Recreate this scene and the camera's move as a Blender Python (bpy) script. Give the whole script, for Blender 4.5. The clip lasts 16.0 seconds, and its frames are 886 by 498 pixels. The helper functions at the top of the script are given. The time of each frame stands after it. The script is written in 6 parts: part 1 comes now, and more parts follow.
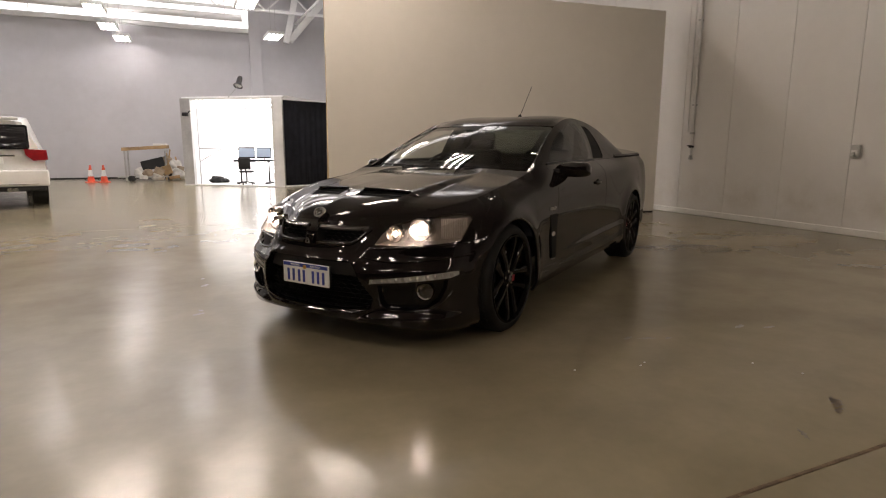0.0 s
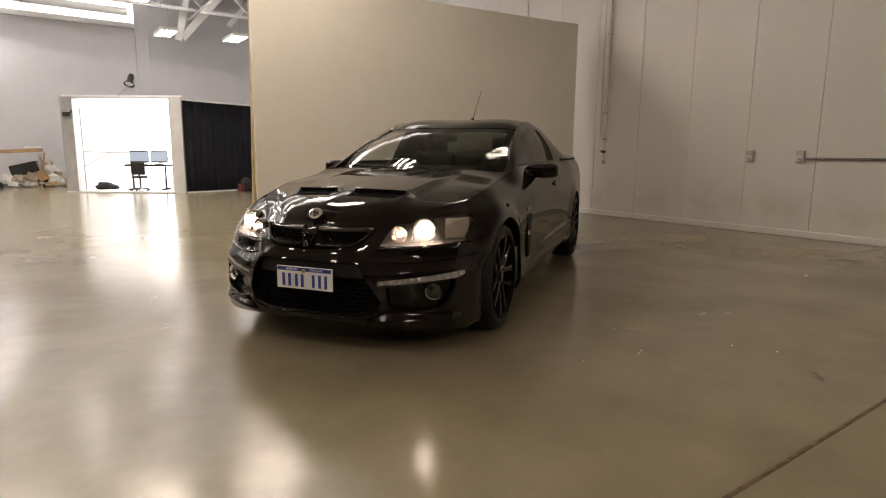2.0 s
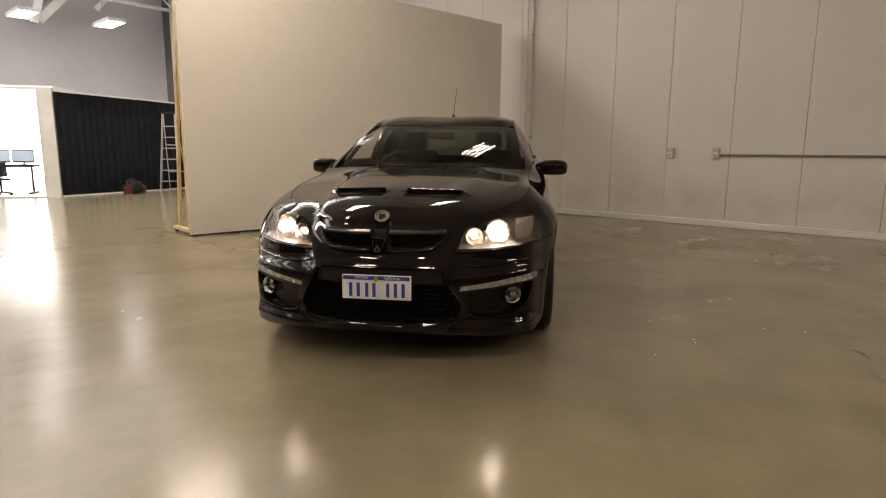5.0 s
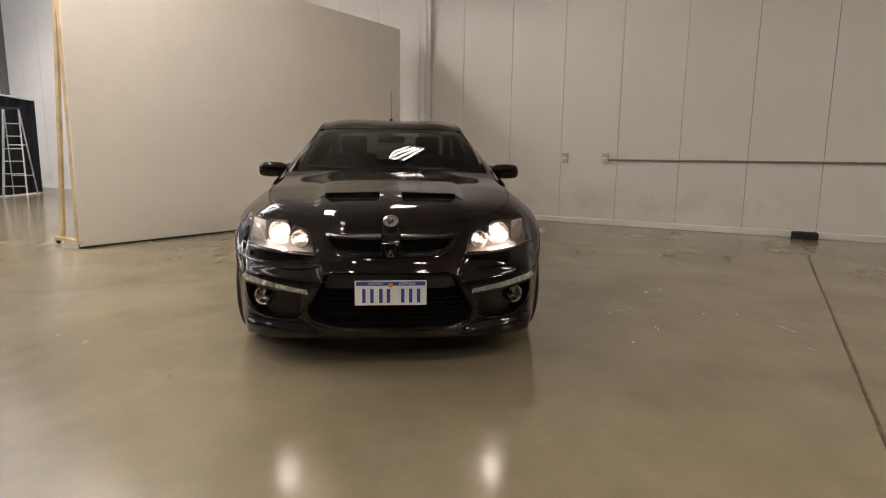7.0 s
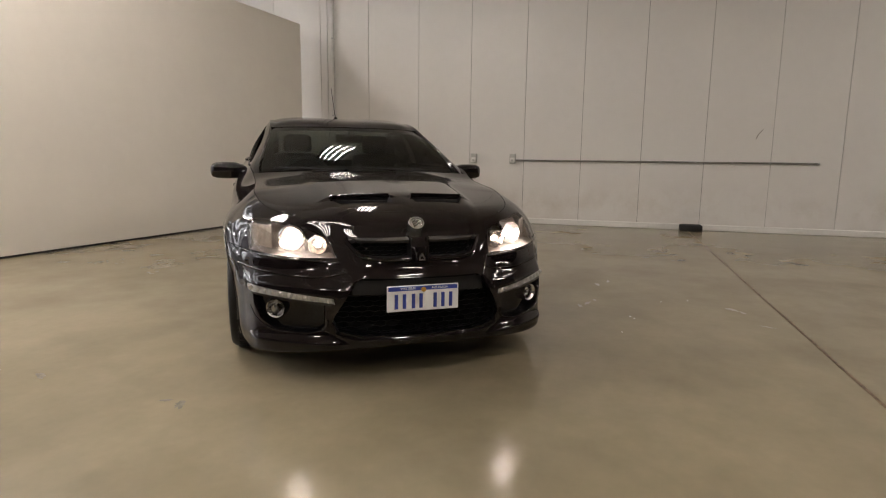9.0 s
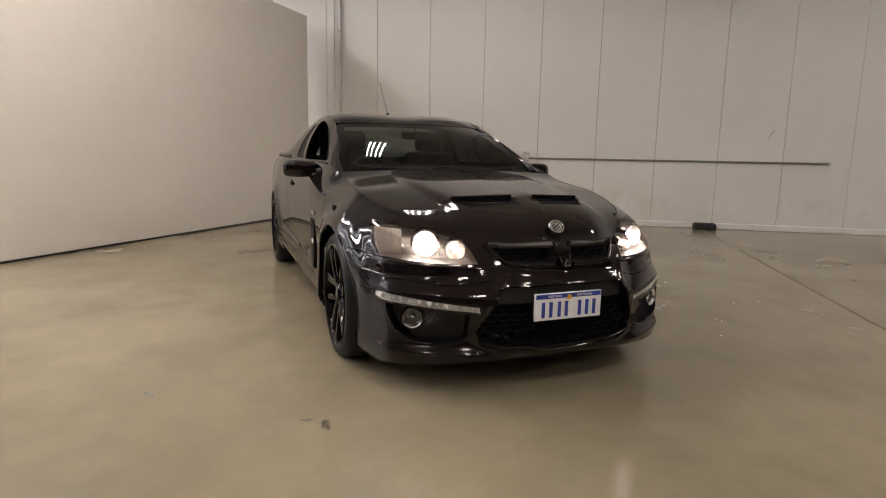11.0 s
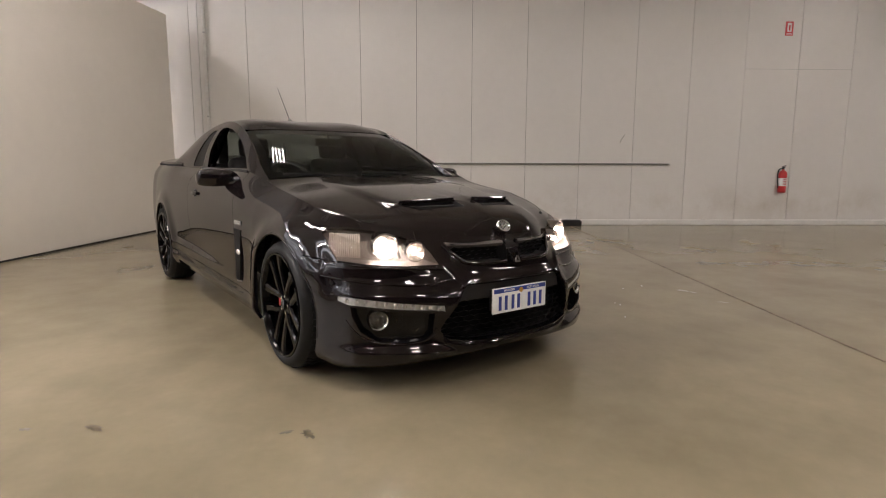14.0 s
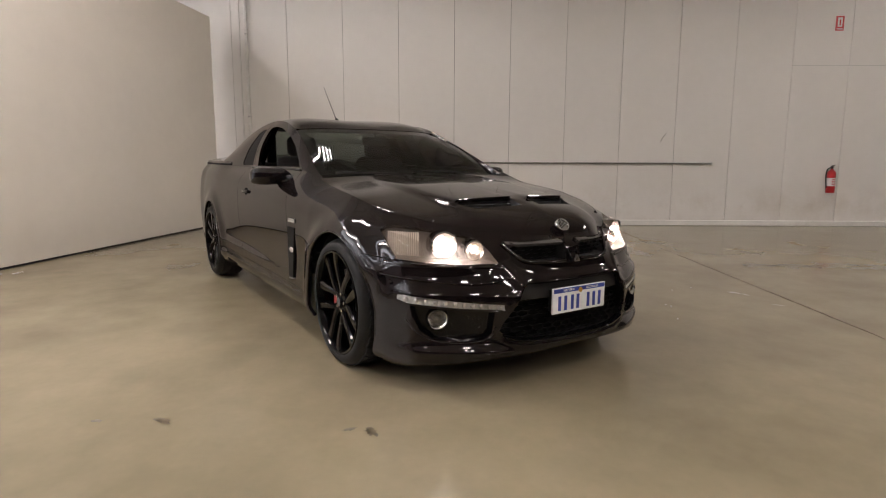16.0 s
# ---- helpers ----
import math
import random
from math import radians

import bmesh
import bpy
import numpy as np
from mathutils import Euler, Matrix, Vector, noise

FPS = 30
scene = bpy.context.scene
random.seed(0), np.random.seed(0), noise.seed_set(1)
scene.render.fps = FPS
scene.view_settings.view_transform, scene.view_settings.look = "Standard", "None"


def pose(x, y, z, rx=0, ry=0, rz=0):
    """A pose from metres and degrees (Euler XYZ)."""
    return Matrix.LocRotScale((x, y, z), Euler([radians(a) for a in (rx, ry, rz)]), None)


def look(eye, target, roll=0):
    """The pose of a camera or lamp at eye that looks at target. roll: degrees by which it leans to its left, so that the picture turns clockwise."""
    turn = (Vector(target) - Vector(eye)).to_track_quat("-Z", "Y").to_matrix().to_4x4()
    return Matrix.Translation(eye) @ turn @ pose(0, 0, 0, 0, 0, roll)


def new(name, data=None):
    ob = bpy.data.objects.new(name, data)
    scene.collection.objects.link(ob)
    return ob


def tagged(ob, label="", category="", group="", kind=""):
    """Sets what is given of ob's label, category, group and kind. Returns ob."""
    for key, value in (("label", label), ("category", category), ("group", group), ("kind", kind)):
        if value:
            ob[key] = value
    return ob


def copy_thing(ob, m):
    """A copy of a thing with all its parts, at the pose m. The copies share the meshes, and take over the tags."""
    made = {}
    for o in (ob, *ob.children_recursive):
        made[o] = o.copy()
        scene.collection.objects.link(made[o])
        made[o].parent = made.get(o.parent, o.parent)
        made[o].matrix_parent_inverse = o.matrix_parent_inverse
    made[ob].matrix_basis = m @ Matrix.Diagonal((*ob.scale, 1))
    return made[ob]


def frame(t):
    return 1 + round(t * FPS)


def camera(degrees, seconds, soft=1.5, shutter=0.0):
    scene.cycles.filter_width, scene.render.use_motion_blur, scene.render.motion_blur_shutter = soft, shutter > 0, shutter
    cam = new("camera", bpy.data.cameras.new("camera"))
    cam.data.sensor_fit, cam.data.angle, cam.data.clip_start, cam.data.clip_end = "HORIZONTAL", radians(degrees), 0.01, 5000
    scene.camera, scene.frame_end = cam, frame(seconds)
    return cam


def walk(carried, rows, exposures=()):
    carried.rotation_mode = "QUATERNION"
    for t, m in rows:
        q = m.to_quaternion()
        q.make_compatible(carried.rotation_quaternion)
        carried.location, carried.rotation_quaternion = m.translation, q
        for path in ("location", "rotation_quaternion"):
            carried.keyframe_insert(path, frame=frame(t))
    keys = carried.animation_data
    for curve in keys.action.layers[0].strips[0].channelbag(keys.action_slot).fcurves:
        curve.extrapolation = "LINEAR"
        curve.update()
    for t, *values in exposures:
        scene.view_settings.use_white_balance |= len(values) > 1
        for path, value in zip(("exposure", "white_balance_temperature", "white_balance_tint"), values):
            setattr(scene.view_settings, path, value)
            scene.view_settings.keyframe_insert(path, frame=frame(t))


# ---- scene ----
cam = camera(75.0, 16.0, soft=1.1)
PATH = [
    (0, (1.853, -0.157, 1.169), (2.668, 1.636, 0.821), 0.2),
    (0.5, (1.782, -0.121, 1.161), (2.702, 1.623, 0.824), 0.3),
    (1, (1.622, -0.097, 1.147), (2.648, 1.588, 0.822), 0.4),
    (1.5, (1.466, -0.009, 1.14), (2.552, 1.639, 0.818), 0.5),
    (2, (1.307, 0.162, 1.126), (2.443, 1.776, 0.801), 0.5),
    (2.5, (1.19, 0.237, 1.126), (2.409, 1.79, 0.804), 0.4),
    (3, (1.023, 0.333, 1.112), (2.316, 1.824, 0.794), 0.4),
    (3.5, (0.895, 0.482, 1.127), (2.229, 1.938, 0.808), 0.6),
    (4, (0.781, 0.665, 1.114), (2.141, 2.096, 0.791), 0.5),
    (6.5, (0.267, 1.411, 1.117), (1.931, 2.473, 0.797), 0.6),
    (7, (0.127, 1.573, 1.116), (1.854, 2.531, 0.802), 0.7),
    (7.5, (0.072, 1.797, 1.115), (1.848, 2.661, 0.797), 0.7),
    (8, (0.01, 1.997, 1.12), (1.844, 2.729, 0.802), 0.7),
    (8.5, (-0.058, 2.16, 1.102), (1.818, 2.781, 0.791), 0.7),
    (9, (-0.128, 2.342, 1.101), (1.773, 2.881, 0.795), 0.7),
    (9.5, (-0.126, 2.573, 1.088), (1.783, 3.08, 0.778), 0.7),
    (10, (-0.129, 2.81, 1.1), (1.786, 3.293, 0.785), 0.9),
    (12.5, (-0.306, 3.557, 1.108), (1.664, 3.72, 0.805), 0.6),
    (13, (-0.334, 3.614, 1.109), (1.644, 3.638, 0.812), 0.3),
    (13.5, (-0.348, 3.629, 1.102), (1.63, 3.59, 0.809), 0.2),
    (14, (-0.336, 3.659, 1.099), (1.641, 3.596, 0.807), 0.2),
    (14.5, (-0.32, 3.708, 1.091), (1.658, 3.64, 0.802), 0.2),
    (15, (-0.325, 3.745, 1.093), (1.653, 3.683, 0.803), 0.2),
    (15.5, (-0.317, 3.78, 1.09), (1.661, 3.747, 0.799), 0.2),
    (16, (-0.317, 3.808, 1.09), (1.661, 3.842, 0.797), 0.2),
]
EXPOSURES = [(0, -0.25, 6700, 14), (2, -0.13, 6950, 12), (4, 0.02, 7200, 12), (6.5, 0.20, 6500, 12), (8.5, 0.32, 6250, 11), (10, 0.38, 6150, 12), (13, 0.52, 6100, 14), (16, 0.52, 6100, 14)]
walk(cam, [(t, look(eye, target, roll)) for t, eye, target, roll in PATH], EXPOSURES)

# ---------------------------------------------------------------- light
world = bpy.data.worlds.new("world")
scene.world = world
world.use_nodes = True
sky = world.node_tree.nodes.new("ShaderNodeTexSky")
sky.sky_type, sky.sun_disc = "NISHITA", False
sky.sun_elevation, sky.sun_rotation = radians(40), radians(120)
world.node_tree.links.new(sky.outputs[0], world.node_tree.nodes["Background"].inputs[0])
world.node_tree.nodes["Background"].inputs[1].default_value = 0.08

TUBE_WARM, TUBE_COOL = 138.0, 52.0   # emission of the ceiling tubes over the near and the far half
BOOTH_LIGHT = 4.0
SKYLIGHT = 4.2
BEAM = 180.0


# ---------------------------------------------------------------- materials
def material(name, color, rough=0.5, metal=0.0, vary=0.12, scale=6.0, bump=0.0, bscale=60.0, coat=0.0, tint=None, spread=0.5, rvary=0.0, spec=0.5):
    """A principled material: base colour mottled at two scales, uneven gloss and a fine relief."""
    m = bpy.data.materials.new(name)
    m.use_nodes = True
    t = m.node_tree
    n, l = t.nodes, t.links
    b = n["Principled BSDF"]
    b.inputs["Metallic"].default_value = metal
    b.inputs["Roughness"].default_value = rough
    b.inputs["Coat Weight"].default_value = coat
    b.inputs["Coat Roughness"].default_value = 0.03
    b.inputs["Specular IOR Level"].default_value = spec
    co = n.new("ShaderNodeTexCoord")
    if vary:
        big, small = n.new("ShaderNodeTexNoise"), n.new("ShaderNodeTexNoise")
        for node, s, d in ((big, scale, 5.0), (small, scale * 9, 3.0)):
            node.inputs["Scale"].default_value, node.inputs["Detail"].default_value = s, d
            l.new(co.outputs["Object"], node.inputs["Vector"])
        add = n.new("ShaderNodeMath")
        add.operation = "MULTIPLY_ADD"
        add.inputs[1].default_value = 0.35
        l.new(small.outputs["Fac"], add.inputs[0])
        l.new(big.outputs["Fac"], add.inputs[2])
        ramp = n.new("ShaderNodeValToRGB")
        e = ramp.color_ramp.elements
        e[0].position, e[1].position = 0.68 - spread / 2, 0.68 + spread / 2
        other = tint or [c * (1 - 2 * vary) for c in color]
        e[0].color, e[1].color = (*other, 1), (*[min(1, c * (1 + vary)) for c in color], 1)
        l.new(add.outputs[0], ramp.inputs[0])
        l.new(ramp.outputs[0], b.inputs["Base Color"])
        if rvary:
            rr = n.new("ShaderNodeMapRange")
            rr.inputs["To Min"].default_value, rr.inputs["To Max"].default_value = max(0.02, rough - rvary), rough + rvary
            l.new(big.outputs["Fac"], rr.inputs["Value"])
            l.new(rr.outputs[0], b.inputs["Roughness"])
    else:
        b.inputs["Base Color"].default_value = (*color, 1)
    if bump:
        bn, bp = n.new("ShaderNodeTexNoise"), n.new("ShaderNodeBump")
        bn.inputs["Scale"].default_value, bn.inputs["Detail"].default_value = bscale, 4
        bp.inputs["Strength"].default_value, bp.inputs["Distance"].default_value = bump, 0.002
        l.new(co.outputs["Object"], bn.inputs["Vector"])
        l.new(bn.outputs["Fac"], bp.inputs["Height"])
        l.new(bp.outputs[0], b.inputs["Normal"])
    return m


def glow(name, color, strength):
    m = bpy.data.materials.new(name)
    m.use_nodes = True
    b = m.node_tree.nodes["Principled BSDF"]
    b.inputs["Base Color"].default_value = (*color, 1)
    b.inputs["Emission Color"].default_value = (*color, 1)
    b.inputs["Emission Strength"].default_value = strength
    return m


def glass(name, color=(1, 1, 1), rough=0.0, ior=1.45):
    """Thin clear glass: see-through with a true mirror share."""
    m = bpy.data.materials.new(name)
    m.use_nodes = True
    t = m.node_tree
    n, l = t.nodes, t.links
    n.remove(n["Principled BSDF"])
    tr, gl, mix, fr = n.new("ShaderNodeBsdfTransparent"), n.new("ShaderNodeBsdfGlossy"), n.new("ShaderNodeMixShader"), n.new("ShaderNodeFresnel")
    tr.inputs[0].default_value = (*color, 1)
    gl.inputs["Roughness"].default_value = rough
    fr.inputs[0].default_value = ior
    l.new(fr.outputs[0], mix.inputs[0])
    l.new(tr.outputs[0], mix.inputs[1])
    l.new(gl.outputs[0], mix.inputs[2])
    l.new(mix.outputs[0], n["Material Output"].inputs[0])
    return m


def dusted(m, amount=(0.024, 0.020, 0.017), rough=0.11):
    """Fine dust lying on the level parts of a glossy paint."""
    t = m.node_tree
    n, l = t.nodes, t.links
    b = n["Principled BSDF"]
    geo, sep, nz, ramp, mul = n.new("ShaderNodeNewGeometry"), n.new("ShaderNodeSeparateXYZ"), n.new("ShaderNodeTexNoise"), n.new("ShaderNodeMapRange"), n.new("ShaderNodeMath")
    l.new(geo.outputs["Normal"], sep.inputs[0])
    ramp.inputs["From Min"].default_value, ramp.inputs["From Max"].default_value = 0.90, 0.985
    l.new(sep.outputs["Z"], ramp.inputs["Value"])
    nz.inputs["Scale"].default_value, nz.inputs["Detail"].default_value, nz.inputs["Roughness"].default_value = 7.0, 9.0, 0.7
    l.new(geo.outputs["Position"], nz.inputs["Vector"])
    speckle = n.new("ShaderNodeMapRange")
    speckle.inputs["From Min"].default_value, speckle.inputs["From Max"].default_value = 0.2, 0.65
    l.new(nz.outputs["Fac"], speckle.inputs["Value"])
    mul.operation = "MULTIPLY"
    l.new(ramp.outputs[0], mul.inputs[0])
    l.new(speckle.outputs[0], mul.inputs[1])
    mix = n.new("ShaderNodeMix")
    mix.data_type = "RGBA"
    l.new(mul.outputs[0], mix.inputs["Factor"])
    l.new(b.inputs["Base Color"].links[0].from_socket, mix.inputs["A"])
    mix.inputs["B"].default_value = (*amount, 1)
    l.new(mix.outputs["Result"], b.inputs["Base Color"])
    rr = n.new("ShaderNodeMapRange")
    rr.inputs["To Min"].default_value, rr.inputs["To Max"].default_value = b.inputs["Roughness"].default_value, rough
    l.new(mul.outputs[0], rr.inputs["Value"])
    l.new(rr.outputs[0], b.inputs["Roughness"])
    return m


def hazed(m, share=0.26, color=(0.9, 0.84, 0.78)):
    """A clear lens with a translucent share that spreads bulb glow in place of bloom."""
    t = m.node_tree
    n, l = t.nodes, t.links
    out = n["Material Output"]
    mix, tl = n.new("ShaderNodeMixShader"), n.new("ShaderNodeBsdfTranslucent")
    mix.inputs[0].default_value = share
    tl.inputs[0].default_value = (*color, 1)
    l.new(out.inputs[0].links[0].from_socket, mix.inputs[1])
    l.new(tl.outputs[0], mix.inputs[2])
    l.new(mix.outputs[0], out.inputs[0])
    return m


def concrete_floor():
    """Sealed, polished concrete: cloudy greys and tans, fine aggregate, scuffs in the gloss."""
    m = material("polished_concrete", (0.292, 0.249, 0.170), 0.16, vary=0.14, scale=0.55, coat=0.0, spread=0.6, tint=(0.222, 0.192, 0.122), spec=0.38)
    t = m.node_tree
    n, l = t.nodes, t.links
    b = n["Principled BSDF"]
    co = n.new("ShaderNodeTexCoord")
    speck = n.new("ShaderNodeTexNoise")
    speck.inputs["Scale"].default_value, speck.inputs["Detail"].default_value = 22, 2
    l.new(co.outputs["Object"], speck.inputs["Vector"])
    sr = n.new("ShaderNodeMapRange")
    sr.inputs["From Min"].default_value, sr.inputs["From Max"].default_value = 0.25, 0.75
    sr.inputs["To Min"].default_value, sr.inputs["To Max"].default_value = 0.975, 1.02
    l.new(speck.outputs["Fac"], sr.inputs["Value"])
    stain = n.new("ShaderNodeTexNoise")
    stain.inputs["Scale"].default_value, stain.inputs["Detail"].default_value, stain.inputs["Roughness"].default_value = 1.3, 4, 0.5
    l.new(co.outputs["Object"], stain.inputs["Vector"])
    st = n.new("ShaderNodeMapRange")
    st.inputs["From Min"].default_value, st.inputs["From Max"].default_value = 0.28, 0.56
    st.inputs["To Min"].default_value, st.inputs["To Max"].default_value = 0.80, 1.0
    l.new(stain.outputs["Fac"], st.inputs["Value"])
    mul = n.new("ShaderNodeMath")
    mul.operation = "MULTIPLY"
    l.new(sr.outputs[0], mul.inputs[0])
    l.new(st.outputs[0], mul.inputs[1])
    mixc = n.new("ShaderNodeVectorMath")
    mixc.operation = "SCALE"
    l.new(b.inputs["Base Color"].links[0].from_socket, mixc.inputs[0])
    l.new(mul.outputs[0], mixc.inputs["Scale"])
    l.new(mixc.outputs[0], b.inputs["Base Color"])
    rg = n.new("ShaderNodeTexNoise")
    rg.inputs["Scale"].default_value, rg.inputs["Detail"].default_value = 1.6, 2
    l.new(co.outputs["Object"], rg.inputs["Vector"])
    rr = n.new("ShaderNodeMapRange")
    rr.inputs["To Min"].default_value, rr.inputs["To Max"].default_value = 0.14, 0.25
    l.new(rg.outputs["Fac"], rr.inputs["Value"])
    l.new(rr.outputs[0], b.inputs["Roughness"])
    return m


def wall_panel_paint():
    """Off-white sheet panels with a dusty, scuffed band low down and faint streaks."""
    m = material("panel_paint", (0.74, 0.72, 0.69), 0.42, vary=0.022, scale=0.8, bump=0.05, bscale=18)
    t = m.node_tree
    n, l = t.nodes, t.links
    b = n["Principled BSDF"]
    geo, sep = n.new("ShaderNodeNewGeometry"), n.new("ShaderNodeSeparateXYZ")
    l.new(geo.outputs["Position"], sep.inputs[0])
    nz = n.new("ShaderNodeTexNoise")
    nz.inputs["Scale"].default_value, nz.inputs["Detail"].default_value, nz.inputs["Roughness"].default_value = 1.4, 8, 0.7
    l.new(geo.outputs["Position"], nz.inputs["Vector"])
    band = n.new("ShaderNodeValToRGB")
    e = band.color_ramp.elements
    e[0].position, e[0].color = 0.0, (0.12, 0.12, 0.12, 1)
    e[1].position, e[1].color = 1.0, (0, 0, 0, 1)
    mid = band.color_ramp.elements.new(0.42)
    mid.color = (0.9, 0.9, 0.9, 1)
    sc = n.new("ShaderNodeMath")
    sc.operation = "DIVIDE"
    sc.inputs[1].default_value = 0.85
    l.new(sep.outputs["Z"], sc.inputs[0])
    l.new(sc.outputs[0], band.inputs[0])
    amt = n.new("ShaderNodeMapRange")
    amt.inputs["From Min"].default_value, amt.inputs["From Max"].default_value = 0.42, 0.72
    amt.inputs["To Max"].default_value = 0.55
    l.new(nz.outputs["Fac"], amt.inputs["Value"])
    mul = n.new("ShaderNodeMath")
    mul.operation = "MULTIPLY"
    l.new(amt.outputs[0], mul.inputs[0])
    l.new(band.outputs[0], mul.inputs[1])
    mix = n.new("ShaderNodeMix")
    mix.data_type = "RGBA"
    l.new(mul.outputs[0], mix.inputs["Factor"])
    l.new(b.inputs["Base Color"].links[0].from_socket, mix.inputs["A"])
    mix.inputs["B"].default_value = (0.42, 0.36, 0.27, 1)
    l.new(mix.outputs["Result"], b.inputs["Base Color"])
    return m


M_FLOOR = concrete_floor()
M_PANEL = wall_panel_paint()
M_WALL = material("painted_wall", (0.54, 0.53, 0.555), 0.6, vary=0.05, scale=0.5, bump=0.08, bscale=40)
M_UNSEEN = material("dark_unseen_wall", (0.085, 0.083, 0.080), 0.75, vary=0.15, scale=0.9, bump=0.2, bscale=20)
M_CEIL = material("ceiling_sheet", (0.82, 0.82, 0.82), 0.55, vary=0.04, scale=0.8)
M_STEELW = material("white_steel", (0.76, 0.76, 0.75), 0.4, vary=0.06, scale=3, bump=0.05)
M_BOARD = material("white_board", (0.84, 0.80, 0.73), 0.62, vary=0.025, scale=0.7, bump=0.06, bscale=25)
M_TIMBER = material("pine_timber", (0.56, 0.42, 0.22), 0.6, vary=0.2, scale=5, bump=0.25, bscale=50)
M_SEAL = material("joint_sealant", (0.15, 0.10, 0.055), 0.8, vary=0.3, scale=14, bump=0.3)
M_DARK = material("dark_gap", (0.02, 0.02, 0.02), 0.9, vary=0.1)
M_GROOVE = material("panel_groove", (0.16, 0.15, 0.135), 0.8, vary=0.1)
M_KERB = material("white_coving", (0.78, 0.77, 0.74), 0.4, vary=0.06, scale=2, bump=0.05)
M_GALV = material("galvanised_steel", (0.45, 0.45, 0.44), 0.38, 0.8, vary=0.12, scale=8, bump=0.1)
M_CONDUIT = material("dark_conduit", (0.22, 0.215, 0.19), 0.45, vary=0.1, scale=9)
M_TROUGH = material("lamp_trough", (0.04, 0.04, 0.04), 0.5, vary=0.1, scale=9)
M_PVC = material("grey_plastic", (0.50, 0.50, 0.47), 0.45, vary=0.06, scale=9)
M_PIPE = material("painted_pipe", (0.70, 0.69, 0.66), 0.4, vary=0.07, scale=6)
M_TUBEW = glow("tube_near", (1.0, 0.875, 0.755), TUBE_WARM)
# same tube, emission turned down to balance the brightness by the east wall
M_TUBEDIM = glow("tube_dim", (1.0, 0.875, 0.755), TUBE_WARM * 0.43)
M_TUBEC = glow("tube_far", (1.0, 0.97, 0.95), TUBE_COOL)


# ---------------------------------------------------------------- building helpers
def part(name, bm, mat, parent=None, label="", smooth=None):
    """Links a bmesh as one mesh object under a thing or a part. smooth: degrees up to which edges shade softly."""
    me = bpy.data.meshes.new(name)
    bm.normal_update()
    if smooth:
        lim = radians(smooth)
        for f in bm.faces:
            f.smooth = True
        for e in bm.edges:
            e.smooth = len(e.link_faces) != 2 or e.calc_face_angle(0) < lim
    bm.to_mesh(me)
    bm.free()
    for one in mat if isinstance(mat, (list, tuple)) else (mat,):
        me.materials.append(one)
    ob = new(name, me)
    if parent:
        ob.parent = parent
    if label:
        ob["label"] = label
    return ob


def thing(name, m, label, category, group="", kind=""):
    ob = new(name)
    ob.matrix_basis = m
    ob.empty_display_size = 0.1
    return tagged(ob, label, category, group, kind)


def box(bm, x0, x1, y0, y1, z0, z1, bevel=0.0, m=None, seg=2):
    """A box, with rounded edges where bevel is given."""
    r = bmesh.ops.create_cube(bm, size=1, matrix=Matrix.Translation(((x0 + x1) / 2, (y0 + y1) / 2, (z0 + z1) / 2)) @ Matrix.Diagonal((x1 - x0, y1 - y0, z1 - z0, 1)))
    vs = r["verts"]
    if bevel:
        es = list({e for v in vs for e in v.link_edges})
        r = bmesh.ops.bevel(bm, geom=vs + es, offset=bevel, segments=seg, affect="EDGES", profile=0.5)
        vs = list({v for f in r["faces"] for v in f.verts} | {v for v in vs if v.is_valid})
    if m:
        bmesh.ops.transform(bm, matrix=m, verts=vs)
    return vs


def rod(bm, a, b, r, n=10, r2=None):
    """A round bar from a to b."""
    a, b = Vector(a), Vector(b)
    q = (b - a).to_track_quat("Z", "Y").to_matrix().to_4x4()
    return bmesh.ops.create_cone(bm, cap_ends=True, segments=n, radius1=r, radius2=r if r2 is None else r2, depth=(b - a).length,
                                 matrix=Matrix.Translation((a + b) / 2) @ q)["verts"]


def beam(bm, a, b, w, h, bevel=0.0):
    """A rectangular bar from a to b, w across and h high."""
    a, b = Vector(a), Vector(b)
    d = b - a
    q = d.to_track_quat("Y", "Z").to_matrix().to_4x4()
    return box(bm, -w / 2, w / 2, -d.length / 2, d.length / 2, -h / 2, h / 2, bevel, Matrix.Translation((a + b) / 2) @ q)


def swept(bm, path, r, n=8):
    """One round tube along a path of points."""
    pts = [Vector(p) for p in path]
    rings = []
    for k, p in enumerate(pts):
        d = (pts[min(k + 1, len(pts) - 1)] - pts[max(k - 1, 0)]).normalized()
        u = d.orthogonal().normalized() if not rings else (u - d * u.dot(d)).normalized()
        v = d.cross(u)
        rings.append([bm.verts.new(p + r * (math.cos(2 * math.pi * j / n) * u + math.sin(2 * math.pi * j / n) * v)) for j in range(n)])
    for a, b in zip(rings, rings[1:]):
        for j in range(n):
            bm.faces.new((a[j], a[(j + 1) % n], b[(j + 1) % n], b[j]))
    bm.faces.new(rings[0])
    bm.faces.new(rings[-1])
    bmesh.ops.recalc_face_normals(bm, faces=bm.faces)
    return rings


def lathe(bm, profile, n=24, m=None):
    """Turns a profile of (radius, height) about z."""
    rings = []
    for r, z in profile:
        rings.append([bm.verts.new((r * math.cos(2 * math.pi * k / n), r * math.sin(2 * math.pi * k / n), z)) for k in range(n)])
    for a, b in zip(rings, rings[1:]):
        for k in range(n):
            bm.faces.new((a[k], a[(k + 1) % n], b[(k + 1) % n], b[k]))
    if m:
        bmesh.ops.transform(bm, matrix=m, verts=[v for r in rings for v in r])
    return rings


